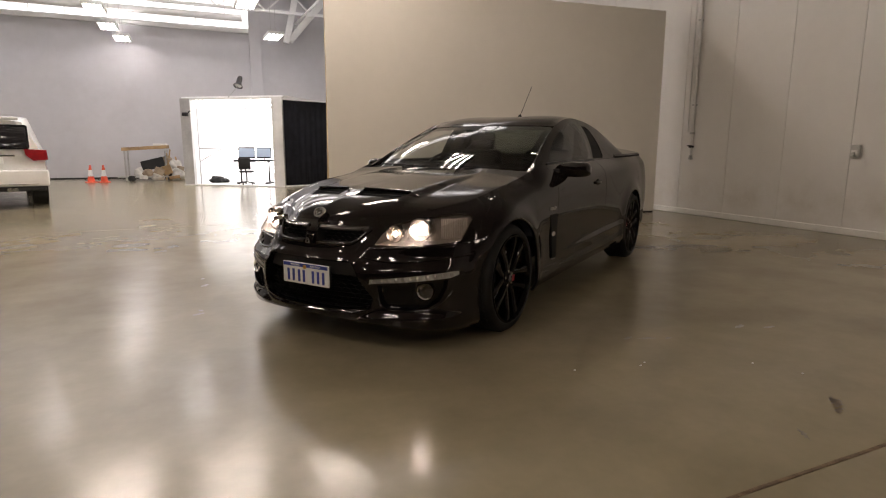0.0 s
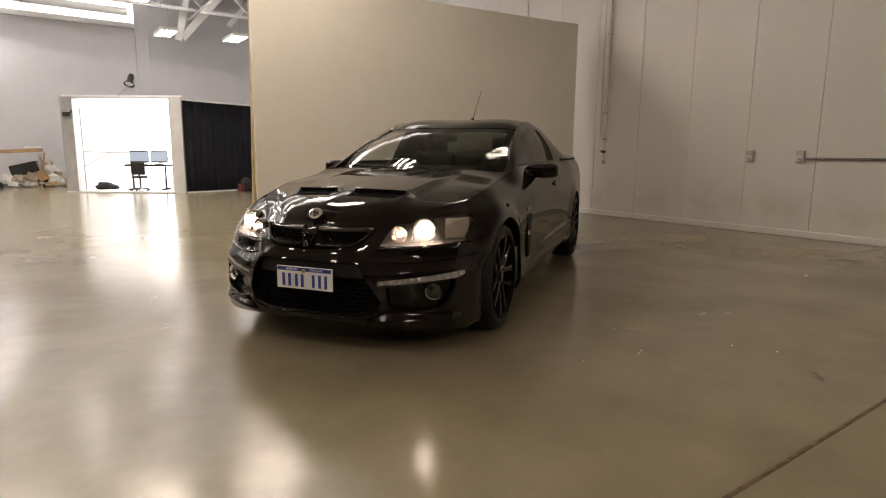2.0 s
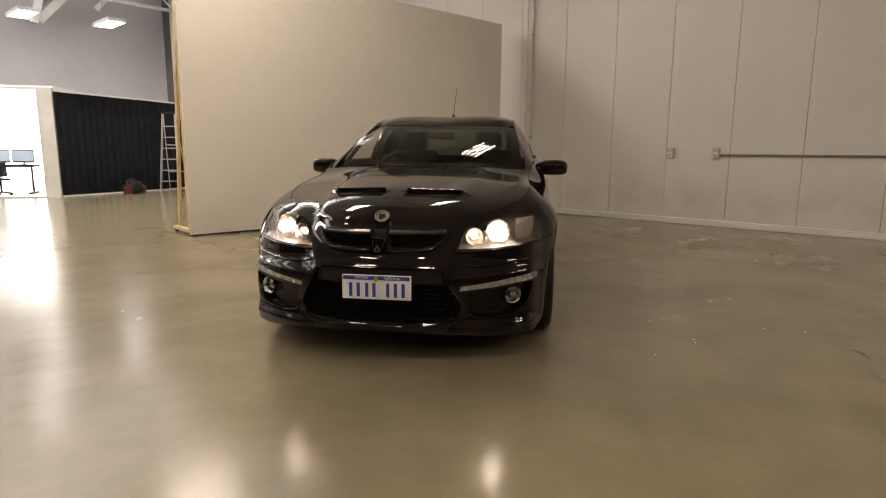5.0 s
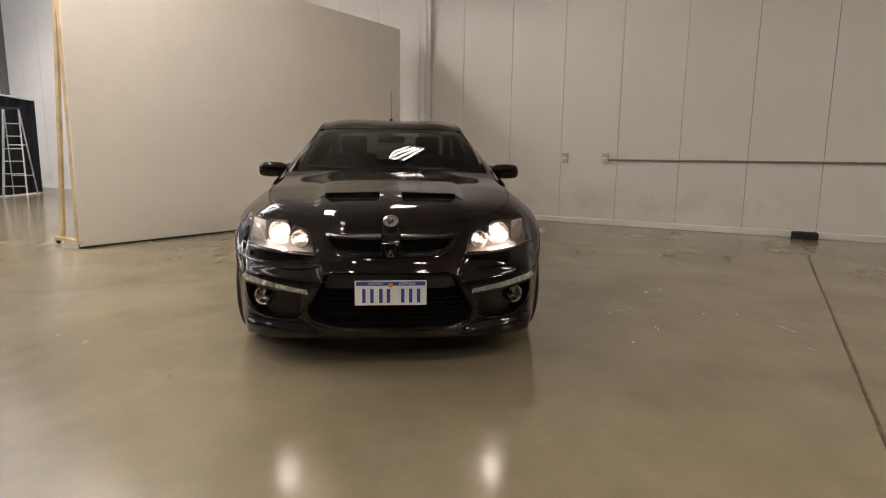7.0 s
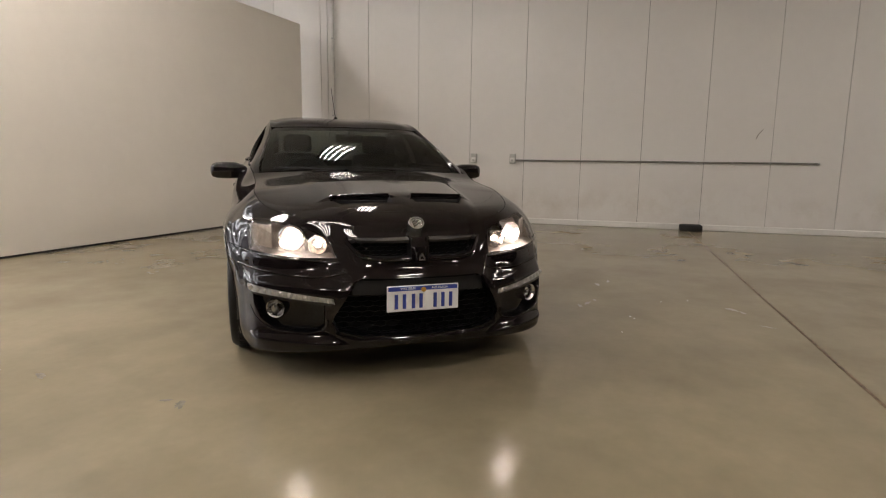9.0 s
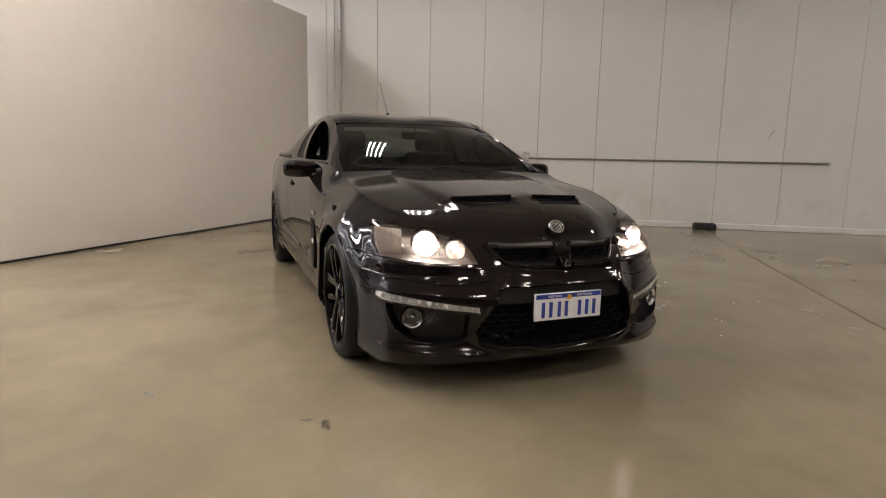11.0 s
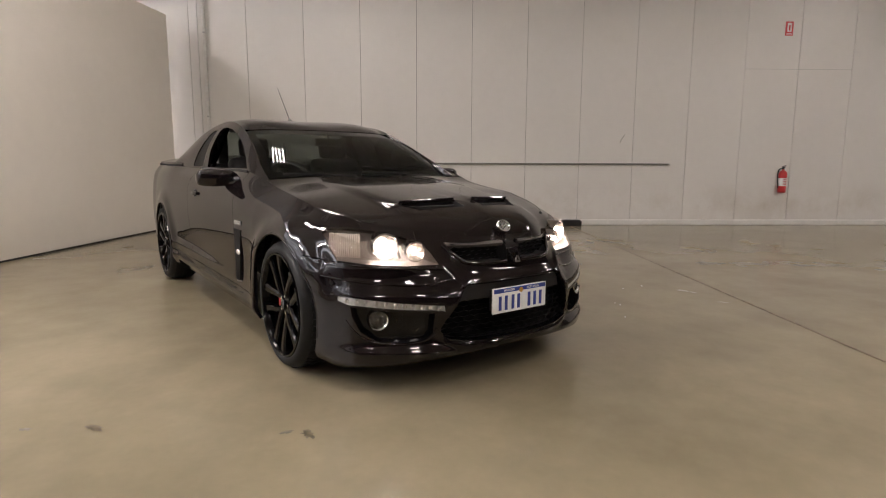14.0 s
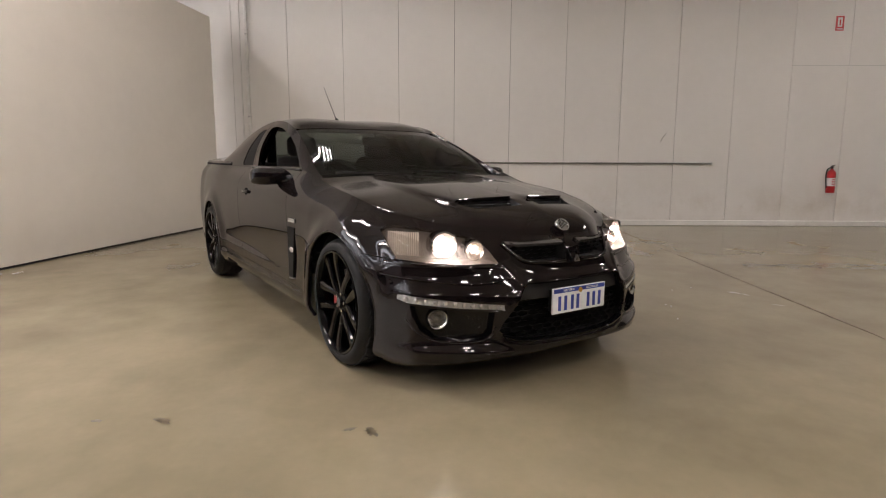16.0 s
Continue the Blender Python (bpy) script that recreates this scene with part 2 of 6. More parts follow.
def solo(name, label, category, mat, build, m=None, group="", kind="", smooth=None):
    """A thing of one mesh."""
    bm = bmesh.new()
    build(bm)
    ob = part(name, bm, mat, smooth=smooth)
    if m is not None:
        ob.matrix_basis = m
    return tagged(ob, label, category, group, kind)

# ---------------------------------------------------------------- the hall
EAST, NORTH, WEST, SOUTH, TOP = 10.14, 23.9, -13.0, -11.0, 7.0
JOINTS = (-6.94, 1.06, 9.1, 17.1)        # saw cuts across the slab
PITCH, FIRST = 0.975, 4.775              # sheet panels of the east wall

# floor: slabs with sealed saw cuts between them
floor = tagged(new("floor"), "polished sealed concrete slab with saw cut joints and scuffs", "floor", kind="structure")
cuts = (SOUTH, *JOINTS, NORTH)
for a, b in zip(cuts, cuts[1:]):
    bm = bmesh.new()
    box(bm, WEST, EAST, a + 0.006, b - 0.006, -0.15, 0, 0.003, seg=1)
    part("slab", bm, M_FLOOR, floor)
for y in JOINTS:
    bm = bmesh.new()
    rnd = random.Random(int(y * 10))
    n = 160
    rows = []
    for k in range(n + 1):
        x = WEST + (EAST - WEST) * k / n
        w0, w1 = 0.0068 + rnd.uniform(0, 0.003), 0.0068 + rnd.uniform(0, 0.003)
        rows.append((bm.verts.new((x, y - w0, 0.0012)), bm.verts.new((x, y + w1, 0.0012))))
    for p, q in zip(rows, rows[1:]):
        bm.faces.new((p[0], q[0], q[1], p[1]))
    part("joint_sealant", bm, M_SEAL, floor, "brown crumbling sealant in the saw cut")

# east wall: upright sheet panels with open grooves, on a pale coving
wall_east = tagged(new("wall_east"), "off-white insulated sheet panels with upright joints", "wall", kind="structure")
bm = bmesh.new()
box(bm, EAST + 0.012, EAST + 0.2, SOUTH, NORTH, 0, TOP)
part("backing", bm, M_GROOVE, wall_east)
bm = bmesh.new()
box(bm, 0, 0.06, 0.0032, PITCH - 0.0032, 0.09, TOP, 0.003, seg=1)
k0, k1 = math.ceil((SOUTH - FIRST) / PITCH), math.floor((NORTH - FIRST) / PITCH)
first = part("panel", bm, M_PANEL, wall_east)
first.location = (EAST, FIRST + k0 * PITCH, 0)
for k in range(k0 + 1, k1):
    ob = new("panel", first.data)
    ob.parent = wall_east
    ob.location = (EAST + 0.0012 * math.sin(k * 2.1), FIRST + k * PITCH, 0)
bm = bmesh.new()
box(bm, EAST - 0.035, EAST + 0.02, SOUTH, NORTH, 0, 0.095, 0.012)
tagged(part("baseboard", bm, M_KERB), "pale painted kerb coving along the panel wall", "baseboard", kind="structure")

bm = bmesh.new()
box(bm, EAST - 0.0015, EAST + 0.01, FIRST - 9 * PITCH, FIRST - 7 * PITCH, 2.787, 2.794)
part("level_joint", bm, M_PVC, wall_east, "faint level joint across two panels")

# the other walls close the hall
# west and south stay out of view, dark so the car mirrors less light
for name, x0, x1, y0, y1, mt, lab in (("wall_north", WEST, EAST, NORTH, NORTH + 0.2, M_WALL, "tall plain painted far wall, cool grey white"),
                                      ("wall_west", WEST - 0.2, WEST, SOUTH, NORTH, M_UNSEEN, "plain dark side wall out of view, darkening the car's reflections"),
                                      ("wall_south", WEST, EAST, SOUTH - 0.2, SOUTH, M_UNSEEN, "plain dark end wall out of view, darkening the car's reflections")):
    bm = bmesh.new()
    box(bm, x0, x1, y0, y1, 0, TOP)
    tagged(part(name, bm, mt), lab, "wall", kind="structure")
bm = bmesh.new()
box(bm, WEST, EAST, NORTH - 0.02, NORTH - 0.002, 0, 0.055)
tagged(part("baseboard", bm, M_DARK), "black skirting at the foot of the far wall", "baseboard", kind="structure")
bm = bmesh.new()
box(bm, 4.62, 5.05, NORTH - 0.12, NORTH - 0.003, 0, TOP, 0.01)
tagged(part("wall_column", bm, M_WALL), "shallow painted column standing out of the far wall", "column", kind="structure")
bm = bmesh.new()
box(bm, WEST, EAST, SOUTH, NORTH, TOP, TOP + 0.2)
tagged(part("ceiling", bm, M_CEIL), "white insulated roof lining", "ceiling", kind="structure")


def truss(x0, x1, y, z, h=0.75, bays=14):
    """A white steel lattice girder along x."""
    g = thing("roof_truss", pose(0, y, 0), "white painted steel lattice roof truss", "truss", "roof trusses", "structure")
    for name, zz in (("top_chord", z + h), ("bottom_chord", z)):
        bm = bmesh.new()
        box(bm, x0, x1, -0.05, 0.05, zz - 0.05, zz + 0.05, 0.008, seg=1)
        part(name, bm, M_STEELW, g)
    step = (x1 - x0) / bays
    for k in range(bays):
        a, b = x0 + k * step, x0 + (k + 1) * step
        bm = bmesh.new()
        beam(bm, (a, 0, z), ((a + b) / 2, 0, z + h), 0.05, 0.05)
        beam(bm, ((a + b) / 2, 0, z + h), (b, 0, z), 0.05, 0.05)
        part("web", bm, M_STEELW, g)
    return g


for y in (22.6, 17.2, 11.8, 6.4, 1.0, -4.4, -9.8):
    truss(WEST + 0.1, EAST - 0.1, y, 6.0)
for x in (-10.0, -6.5, -3.0, 0.6, 4.2, 7.8):
    bm = bmesh.new()
    box(bm, x - 0.04, x + 0.04, SOUTH + 0.05, NORTH - 0.05, 6.81, 6.98, 0.006, seg=1)
    tagged(part("roof_purlin", bm, M_STEELW), "white roof purlin under the lining", "purlin", "roof purlins", "structure")
for x, z, r in ((-3.3, 5.85, 0.05), (6.4, 5.88, 0.04)):
    bm = bmesh.new()
    rod(bm, (x, SOUTH + 0.05, z), (x, NORTH - 0.03, z), r)
    tagged(part("service_pipe", bm, M_STEELW, smooth=40), "white service pipe hung under the trusses", "pipe", "service pipes", "structure")
bm = bmesh.new()
rod(bm, (WEST + 0.02, 22.9, 5.72), (4.3, 22.9, 5.72), 0.12, 14)
tagged(part("duct", bm, M_STEELW, smooth=40), "white round duct along the far wall", "duct", kind="structure")


# glazed band over the far wall: bright translucent panels between white mullions
M_CLERE = glow("clerestory_sheet", (1.0, 0.985, 0.98), 1.7)
band = thing("window_1", pose(0, NORTH, 0), "bright translucent clerestory band above the far wall", "window", kind="structure")
CLERE_A, CLERE_STEP = -9.45, 1.02
for k in range(14):
    x = CLERE_A + k * CLERE_STEP
    bm = bmesh.new()
    box(bm, x + .02, x + CLERE_STEP - .02, -.03, -.012, 5.56, 6.9, .002, seg=1)
    part("pane", bm, M_CLERE, band)
    bm = bmesh.new()
    box(bm, x - .02, x + .02, -.05, -.005, 5.52, 6.95, .004, seg=1)
    part("mullion", bm, M_STEELW, band)
bm = bmesh.new()
box(bm, CLERE_A, CLERE_A + 14 * CLERE_STEP, -.09, -.005, 5.38, 5.52, .01)
part("window_sill", bm, M_STEELW, band)

LAMP_Z = 4.72


def high_bay(tubes_mat, solid, name="high_bay_light"):
    """A four tube fluorescent high bay on two hangers."""
    g = thing(name, pose(0, 0, 0), "white four tube fluorescent high bay light, lit", "ceiling light", "high bay lights")
    pieces = [("end_cap", (-0.25, 0.25, y - 0.03, y + 0.03, 0.0, 0.09, 0.008)) for y in (-0.61, 0.61)]
    pieces += [("side_rail", (x - 0.012, x + 0.012, -0.58, 0.58, 0.0, 0.09)) for x in (-0.24, 0.24)]
    pieces += [("louvre", (x - 0.03, x + 0.03, -0.58, 0.58, 0.045, 0.058)) for x in (-0.12, 0, 0.12)]
    if solid:
        pieces.append(("reflector", (-0.228, 0.228, -0.58, 0.58, 0.06, 0.075)))
    for piece, b in pieces:
        bm = bmesh.new()
        box(bm, *b)
        part(piece, bm, M_TROUGH if solid and piece != "end_cap" else M_STEELW, g)
    for x in (-0.18, -0.06, 0.06, 0.18):
        bm = bmesh.new()
        rod(bm, (x, -0.58, 0.022), (x, 0.58, 0.022), 0.013, 8)
        part("tube", bm, tubes_mat, g, smooth=60)
    for y in (-0.5, 0.5):
        bm = bmesh.new()
        rod(bm, (0, y, 0.09), (0, y, TOP - LAMP_Z + .005), 0.006, 6)
        part("hanger", bm, M_GALV, g)
    return g


bay_far = high_bay(M_TUBEC, False)
bay_far.matrix_basis = pose(0.42, 22.9, LAMP_Z)
# the bays at x = -5 are unseen, rows continued as fill
for x, y in ((0.2, 20.8), (0.12, 18.3), (5.0, 20.4), (3.7, 16.0), (7.0, 20.0), (-5.0, 22.9), (-5.0, 19.3), (-5.0, 15.4), (-1.0, 14.2), (1.9, 14.0)):
    copy_thing(bay_far, pose(x, y, LAMP_Z))
bay_dim = high_bay(M_TUBEDIM, True)
bay_dim.matrix_basis = pose(6.15, 5.3, LAMP_Z, 0, 0, -78)
bay_near = high_bay(M_TUBEW, True)
# two unseen bays added to brighten the south wall and the board
for x, y in ((6.6, -2.4), (1.4, 5.6)):
    copy_thing(bay_dim, pose(x, y, LAMP_Z, 0, 0, -78))
bay_near.matrix_basis = pose(3.8, 6.8, LAMP_Z, 0, 0, -78)
# the first three mirror in the floor; the rest are unseen, added as fill
for x, y in ((4.35, 9.9), (2.4, 9.95), (0.6, 10.3), (0.1, 0.1), (-5.0, 5.2), (-5.0, 0.1), (0.1, -5.0), (6.2, -5.6), (-2.0, 2.6)):
    copy_thing(bay_near, pose(x, y, LAMP_Z, 0, 0, -78))

# raking struts where the far column meets the roof steel
for a, b, w in (((5.86, 22.95, 5.0), (6.32, 22.95, 6.92), .22), ((6.02, 23.1, 5.1), (7.42, 23.1, 6.72), .24), ((7.62, 22.95, 5.7), (8.5, 22.95, 6.72), .16)):
    bm = bmesh.new()
    beam(bm, a, b, .12, w, .012)
    tagged(part("roof_strut", bm, M_STEELW), "white painted raking steel strut under the roof", "strut", "roof struts", "structure")

# translucent roof sheets over the far half
M_SKYL = glow("translucent_sheet", (0.99, 0.97, 0.98), SKYLIGHT)
for y in (12.6, 16.4, 20.2):
    bm = bmesh.new()
    box(bm, -5.5, 8.5, y - .55, y + .55, TOP - .03, TOP - .006)
    tagged(part("skylight", bm, M_SKYL), "bright translucent roof sheet", "skylight", "skylights", "structure")

# free-standing scenery flat behind the car
FA, FB = Vector((3.92, 8.55, 0)), Vector((9.80, 7.93, 0))
fl = (FB - FA).length
fang = math.degrees(math.atan2(FB.y - FA.y, FB.x - FA.x))
flat = thing("scenery_flat", pose(FA.x, FA.y, 0, 0, 0, fang), "tall white board flat on pine braces, standing free", "backdrop")
bm = bmesh.new()
box(bm, 0, fl, 0, 0.018, 0.024, 3.52, 0.002, seg=1)
part("board", bm, M_BOARD, flat)
# dark box put into the gap under the board as its shade
bm = bmesh.new()
box(bm, 0.01, fl - 0.01, 0.003, 0.016, 0.001, 0.024)
part("gap_shade", bm, M_DARK, flat, "dark strip standing for the shaded gap under the board")
for k, x in enumerate((0.022, fl * 0.25, fl * 0.5, fl * 0.75, fl - 0.022)):
    bm = bmesh.new()
    box(bm, x - 0.022, x + 0.022, 0.02, 0.11, 0.045, 3.50 if k < 4 else 3.0, 0.004)
    part("stud", bm, M_TIMBER, flat)
    bm = bmesh.new()
    beam(bm, (x + 0.03, 0.58, 0.09), (x + 0.03, 0.14, 3.45), 0.035, 0.08, 0.004)
    part("brace", bm, M_TIMBER, flat)
    bm = bmesh.new()
    box(bm, x - 0.024, x + 0.04, 0.0 if k == 0 else 0.022, 0.72, 0.045, 0.09, 0.004)
    part("foot", bm, M_TIMBER, flat)
    for y in (0.06, 0.66):
        bm = bmesh.new()
        rod(bm, (x - 0.012, y, 0.022), (x + 0.026, y, 0.022), 0.022, 12)
        part("castor", bm, M_DARK, flat)
for z in (0.11, 1.75, 3.4):
    bm = bmesh.new()
    box(bm, 0.05, fl - 0.05, 0.02, 0.06, z - 0.04, z + 0.04, 0.004)
    part("rail", bm, M_TIMBER, flat)

# ---------------------------------------------------------------- the black utility car
# Car space: x to the car's left, y to its rear, z up; y = 0 at the number plate.
CAR = Matrix(((0.5610, 0.8278, 0, 2.488), (-0.8278, 0.5610, 0, 3.181), (0, 0, 1, 0), (0, 0, 0, 1)))
FRONT_AXLE, REAR_AXLE, AXLE_Z = 0.895, 3.93, 0.345

M_PAINT = dusted(material("black_gloss_paint", (0.0090, 0.0062, 0.0066), 0.025, 0.0, vary=0.2, scale=2.0, spec=0.44))
M_MESH = material("black_mesh", (0.004, 0.004, 0.004), 0.55, vary=0.15, scale=12, spec=0.16)
M_PLASTIC = material("black_plastic", (0.011, 0.011, 0.012), 0.42, vary=0.15, scale=12, bump=0.12, bscale=220)
M_GLOSSBLK = material("piano_black", (0.005, 0.005, 0.006), 0.07, vary=0.1, spec=0.30)
M_BAR = material("satin_grey_bar", (0.15, 0.14, 0.135), 0.26, 0.5, vary=0.1, scale=8)
M_CHROME = material("chrome", (0.80, 0.80, 0.81), 0.10, 1.0, vary=0.05, scale=9)
M_SILVER = material("silver_reflector", (0.42, 0.385, 0.36), 0.28, 0.6, vary=0.15, scale=14)
M_RUBBER = material("tyre_rubber", (0.009, 0.009, 0.009), 0.6, vary=0.2, scale=14, bump=0.2, bscale=90, spec=0.3)
M_RIM = material("black_alloy", (0.0035, 0.0035, 0.004), 0.09, 0.0, vary=0.12, scale=7, spec=0.16)
M_DISC = material("brake_disc", (0.10, 0.095, 0.09), 0.4, 1.0, vary=0.15, scale=20)
M_RED = material("red_caliper", (0.42, 0.02, 0.025), 0.35, vary=0.12, scale=12)
M_LINER = material("black_liner", (0.006, 0.006, 0.006), 0.95, vary=0.1)
M_TRIM = material("cabin_trim", (0.030, 0.029, 0.028), 0.7, vary=0.15, scale=10, bump=0.15, bscale=160)
M_SEAT = material("seat_fabric", (0.030, 0.028, 0.028), 0.9, vary=0.15, scale=9, bump=0.1, bscale=60)
M_SCREEN = glass("windscreen_glass", (0.52, 0.555, 0.53), 0.0, 1.5)
M_TINT = glass("tinted_glass", (0.20, 0.21, 0.21), 0.0, 1.5)
M_LENS = hazed(glass("lamp_lens", (0.96, 0.93, 0.90), 0.02, 1.45))
M_BOWL = material("bowl_reflector", (0.42, 0.39, 0.37), 0.12, 1.0, vary=0.12, scale=25)
M_CELL = material("cell_reflector", (0.82, 0.81, 0.78), 0.18, 0.6, vary=0.1, scale=30)
M_STRIP = material("strip_tray", (0.55, 0.55, 0.53), 0.25, 0.3, vary=0.15, scale=40)
M_LED = material("led_lens", (0.80, 0.74, 0.68), 0.22, 0.1, vary=0.1, scale=30, coat=0.5)
M_CLEAR = glass("fog_lens", (0.97, 0.97, 0.97), 0.0, 1.5)
M_BULB = glow("headlamp_bulb", (1.0, 0.86, 0.74), BEAM)
M_PARK = glow("park_lamp", (1.0, 0.80, 0.64), BEAM * 0.2)
M_PLATE = material("plate_white", (0.86, 0.86, 0.86), 0.3, vary=0.04, scale=10)
M_BLUE = material("plate_blue", (0.035, 0.06, 0.33), 0.3, vary=0.06, scale=12)
M_GOLD = material("plate_gold", (0.62, 0.33, 0.05), 0.35, vary=0.1, scale=20)
M_ALU = material("badge_silver", (0.62, 0.62, 0.61), 0.25, 0.7, vary=0.08, scale=20)

# body curves from the lower edge (first) to the bonnet and belt edge (last); stations run from the nose round the side to the tail
CURVES = [
    [(0, .060, .185), (.22, .065, .18), (.43, .12, .165), (.62, .21, .145), (.75, .33, .13), (.832, .455, .12), (.868, .60, .13), (.885, .83, .16), (.885, 1.3, .19),
     (.875, 1.75, .19), (.875, 2.7, .20), (.885, 3.35, .21), (.89, 3.84, .22), (.87, 4.4, .24), (.79, 4.75, .27), (.55, 4.87, .28), (0, 4.90, .28)],
    [(0, .015, .215), (.22, .02, .21), (.43, .075, .195), (.62, .165, .175), (.778, .288, .165), (.868, .432, .165), (.902, .60, .18), (.925, .83, .22), (.912, 1.3, .245),
     (.900, 1.75, .245), (.900, 2.7, .25), (.912, 3.35, .27), (.915, 3.84, .28), (.885, 4.4, .30), (.825, 4.78, .33), (.57, 4.92, .34), (0, 4.96, .34)],
    [(0, .035, .31), (.22, .045, .31), (.43, .095, .30), (.62, .185, .29), (.785, .30, .28), (.882, .435, .28), (.918, .60, .30), (.93, .83, .33), (.910, 1.3, .33),
     (.897, 1.75, .33), (.897, 2.7, .335), (.910, 3.35, .35), (.918, 3.84, .37), (.888, 4.4, .40), (.83, 4.79, .44), (.57, 4.935, .45), (0, 4.97, .45)],
    [(0, .000, .47), (.22, .008, .47), (.43, .065, .465), (.62, .17, .47), (.785, .30, .475), (.882, .435, .48), (.920, .60, .49), (.935, .83, .50), (.908, 1.3, .50),
     (.900, 1.75, .50), (.900, 2.7, .51), (.918, 3.35, .53), (.925, 3.84, .55), (.895, 4.4, .58), (.84, 4.80, .60), (.57, 4.95, .60), (0, 4.985, .60)],
    [(0, .046, .60), (.22, .066, .60), (.42, .148, .612), (.62, .24, .618), (.775, .375, .625), (.858, .50, .635), (.905, .64, .65), (.93, .83, .68), (.915, 1.3, .68),
     (.911, 1.75, .70), (.911, 2.7, .72), (.915, 3.35, .74), (.915, 3.84, .76), (.885, 4.4, .80), (.835, 4.79, .82), (.57, 4.93, .82), (0, 4.965, .82)],
    [(0, .060, .69), (.22, .095, .695), (.43, .235, .70), (.62, .34, .72), (.755, .475, .745), (.825, .60, .765), (.862, .72, .79), (.885, .87, .81), (.885, 1.3, .85),
     (.894, 1.75, .90), (.894, 2.7, .93), (.89, 3.35, .95), (.888, 3.84, .96), (.855, 4.4, .98), (.815, 4.76, .99), (.56, 4.88, .99), (0, 4.915, .99)],
    [(0, .130, .74), (.22, .15, .745), (.42, .29, .765), (.58, .43, .80), (.685, .58, .83), (.735, .72, .86), (.755, .84, .885), (.765, .97, .91), (.755, 1.32, .958),
     (.785, 1.75, 1.045), (.785, 2.7, 1.055), (.80, 3.35, 1.065), (.83, 3.84, 1.07), (.80, 4.4, 1.075), (.765, 4.72, 1.08), (.54, 4.84, 1.085), (0, 4.87, 1.09)],
]


def spline(points, ts):
    """Catmull-Rom through points, at the parameters ts in units of points."""
    p = np.asarray(points, float)
    p = np.concatenate([[2 * p[0] - p[1]], p, [2 * p[-1] - p[-2]]])
    ts = np.clip(np.asarray(ts, float), 0, len(points) - 1 - 1e-9)
    i = ts.astype(int)
    f = (ts - i)[:, None]
    a, b, c, d = p[i], p[i + 1], p[i + 2], p[i + 3]
    return 0.5 * (2 * b + (c - a) * f + (2 * a - 5 * b + 4 * c - d) * f**2 + (3 * b - a - 3 * c + d) * f**3)


def resampled(points, n):
    """n points evenly along the spline through points."""
    dense = spline(points, np.linspace(0, len(points) - 1, 40 * len(points)))
    run = np.concatenate([[0], np.cumsum(np.linalg.norm(np.diff(dense, axis=0), axis=1))])
    return np.stack([np.interp(np.linspace(0, run[-1], n), run, dense[:, k]) for k in range(dense.shape[1])], 1)


def sheet(bm, grid):
    """A quad sheet from rows of points."""
    rows = [[bm.verts.new(tuple(p)) for p in row] for row in grid]
    for a, b in zip(rows, rows[1:]):
        for k in range(len(a) - 1):
            bm.faces.new((a[k], a[k + 1], b[k + 1], b[k]))
    return rows


def coons(front, rear, inner, outer):
    """A patch between four curves: front and rear run from inner to outer."""
    n, m = len(front), len(inner)
    u, v = np.linspace(0, 1, n)[None, :, None], np.linspace(0, 1, m)[:, None, None]
    ruled = (1 - v) * front[None] + v * rear[None] + (1 - u) * inner[:, None] + u * outer[:, None]
    corners = (1 - u) * (1 - v) * front[0] + u * (1 - v) * front[-1] + (1 - u) * v * rear[0] + u * v * rear[-1]
    return ruled - corners


def inside(poly, x, y):
    odd = False
    for (x0, y0), (x1, y1) in zip(poly, poly[1:] + poly[:1]):
        if (y0 > y) != (y1 > y) and x < (x1 - x0) * (y - y0) / (y1 - y0) + x0:
            odd = not odd
    return odd


def cut(bm, poly, axes, where):
    """Cuts the outline poly into the sheet, seen along the third axis, and returns the faces within it. where: which faces count, by centre."""
    a, b = axes
    third = 3 - a - b
    for (x0, y0), (x1, y1) in zip(poly, poly[1:] + poly[:1]):
        e = Vector((x1 - x0, y1 - y0))
        if e.length < 1e-6:
            continue
        lo, hi = (min(x0, x1) - 0.012, min(y0, y1) - 0.012), (max(x0, x1) + 0.012, max(y0, y1) + 0.012)
        near = []
        for f in bm.faces:
            xs, ys = [v.co[a] for v in f.verts], [v.co[b] for v in f.verts]
            if max(xs) > lo[0] and min(xs) < hi[0] and max(ys) > lo[1] and min(ys) < hi[1] and where(f.calc_center_median()):
                near.append(f)
        no = Vector((0, 0, 0))
        no[a], no[b] = -e.y, e.x
        co = Vector((0, 0, 0))
        co[a], co[b] = x0, y0
        geom = list({*near, *(e for f in near for e in f.edges), *(v for f in near for v in f.verts)})
        bmesh.ops.bisect_plane(bm, geom=geom, dist=1e-5, plane_co=co, plane_no=no.normalized())
    out = []
    for f in bm.faces:
        c = f.calc_center_median()
        if where(c) and inside(poly, c[a], c[b]):
            out.append(f)
    return out


def taken(bm, faces):
    """Moves faces out of bm into a bmesh of their own."""
    out = bmesh.new()
    made = {}
    for f in faces:
        vs = []
        for v in f.verts:
            if v not in made:
                made[v] = out.verts.new(v.co)
            vs.append(made[v])
        out.faces.new(vs)
    bmesh.ops.delete(bm, geom=faces, context="FACES")
    return out


def mirrored(bm):
    """The same sheet on the other side of the car."""
    out = bm.copy()
    bmesh.ops.scale(out, vec=(-1, 1, 1), verts=out.verts)
    bmesh.ops.reverse_faces(out, faces=out.faces)
    return out


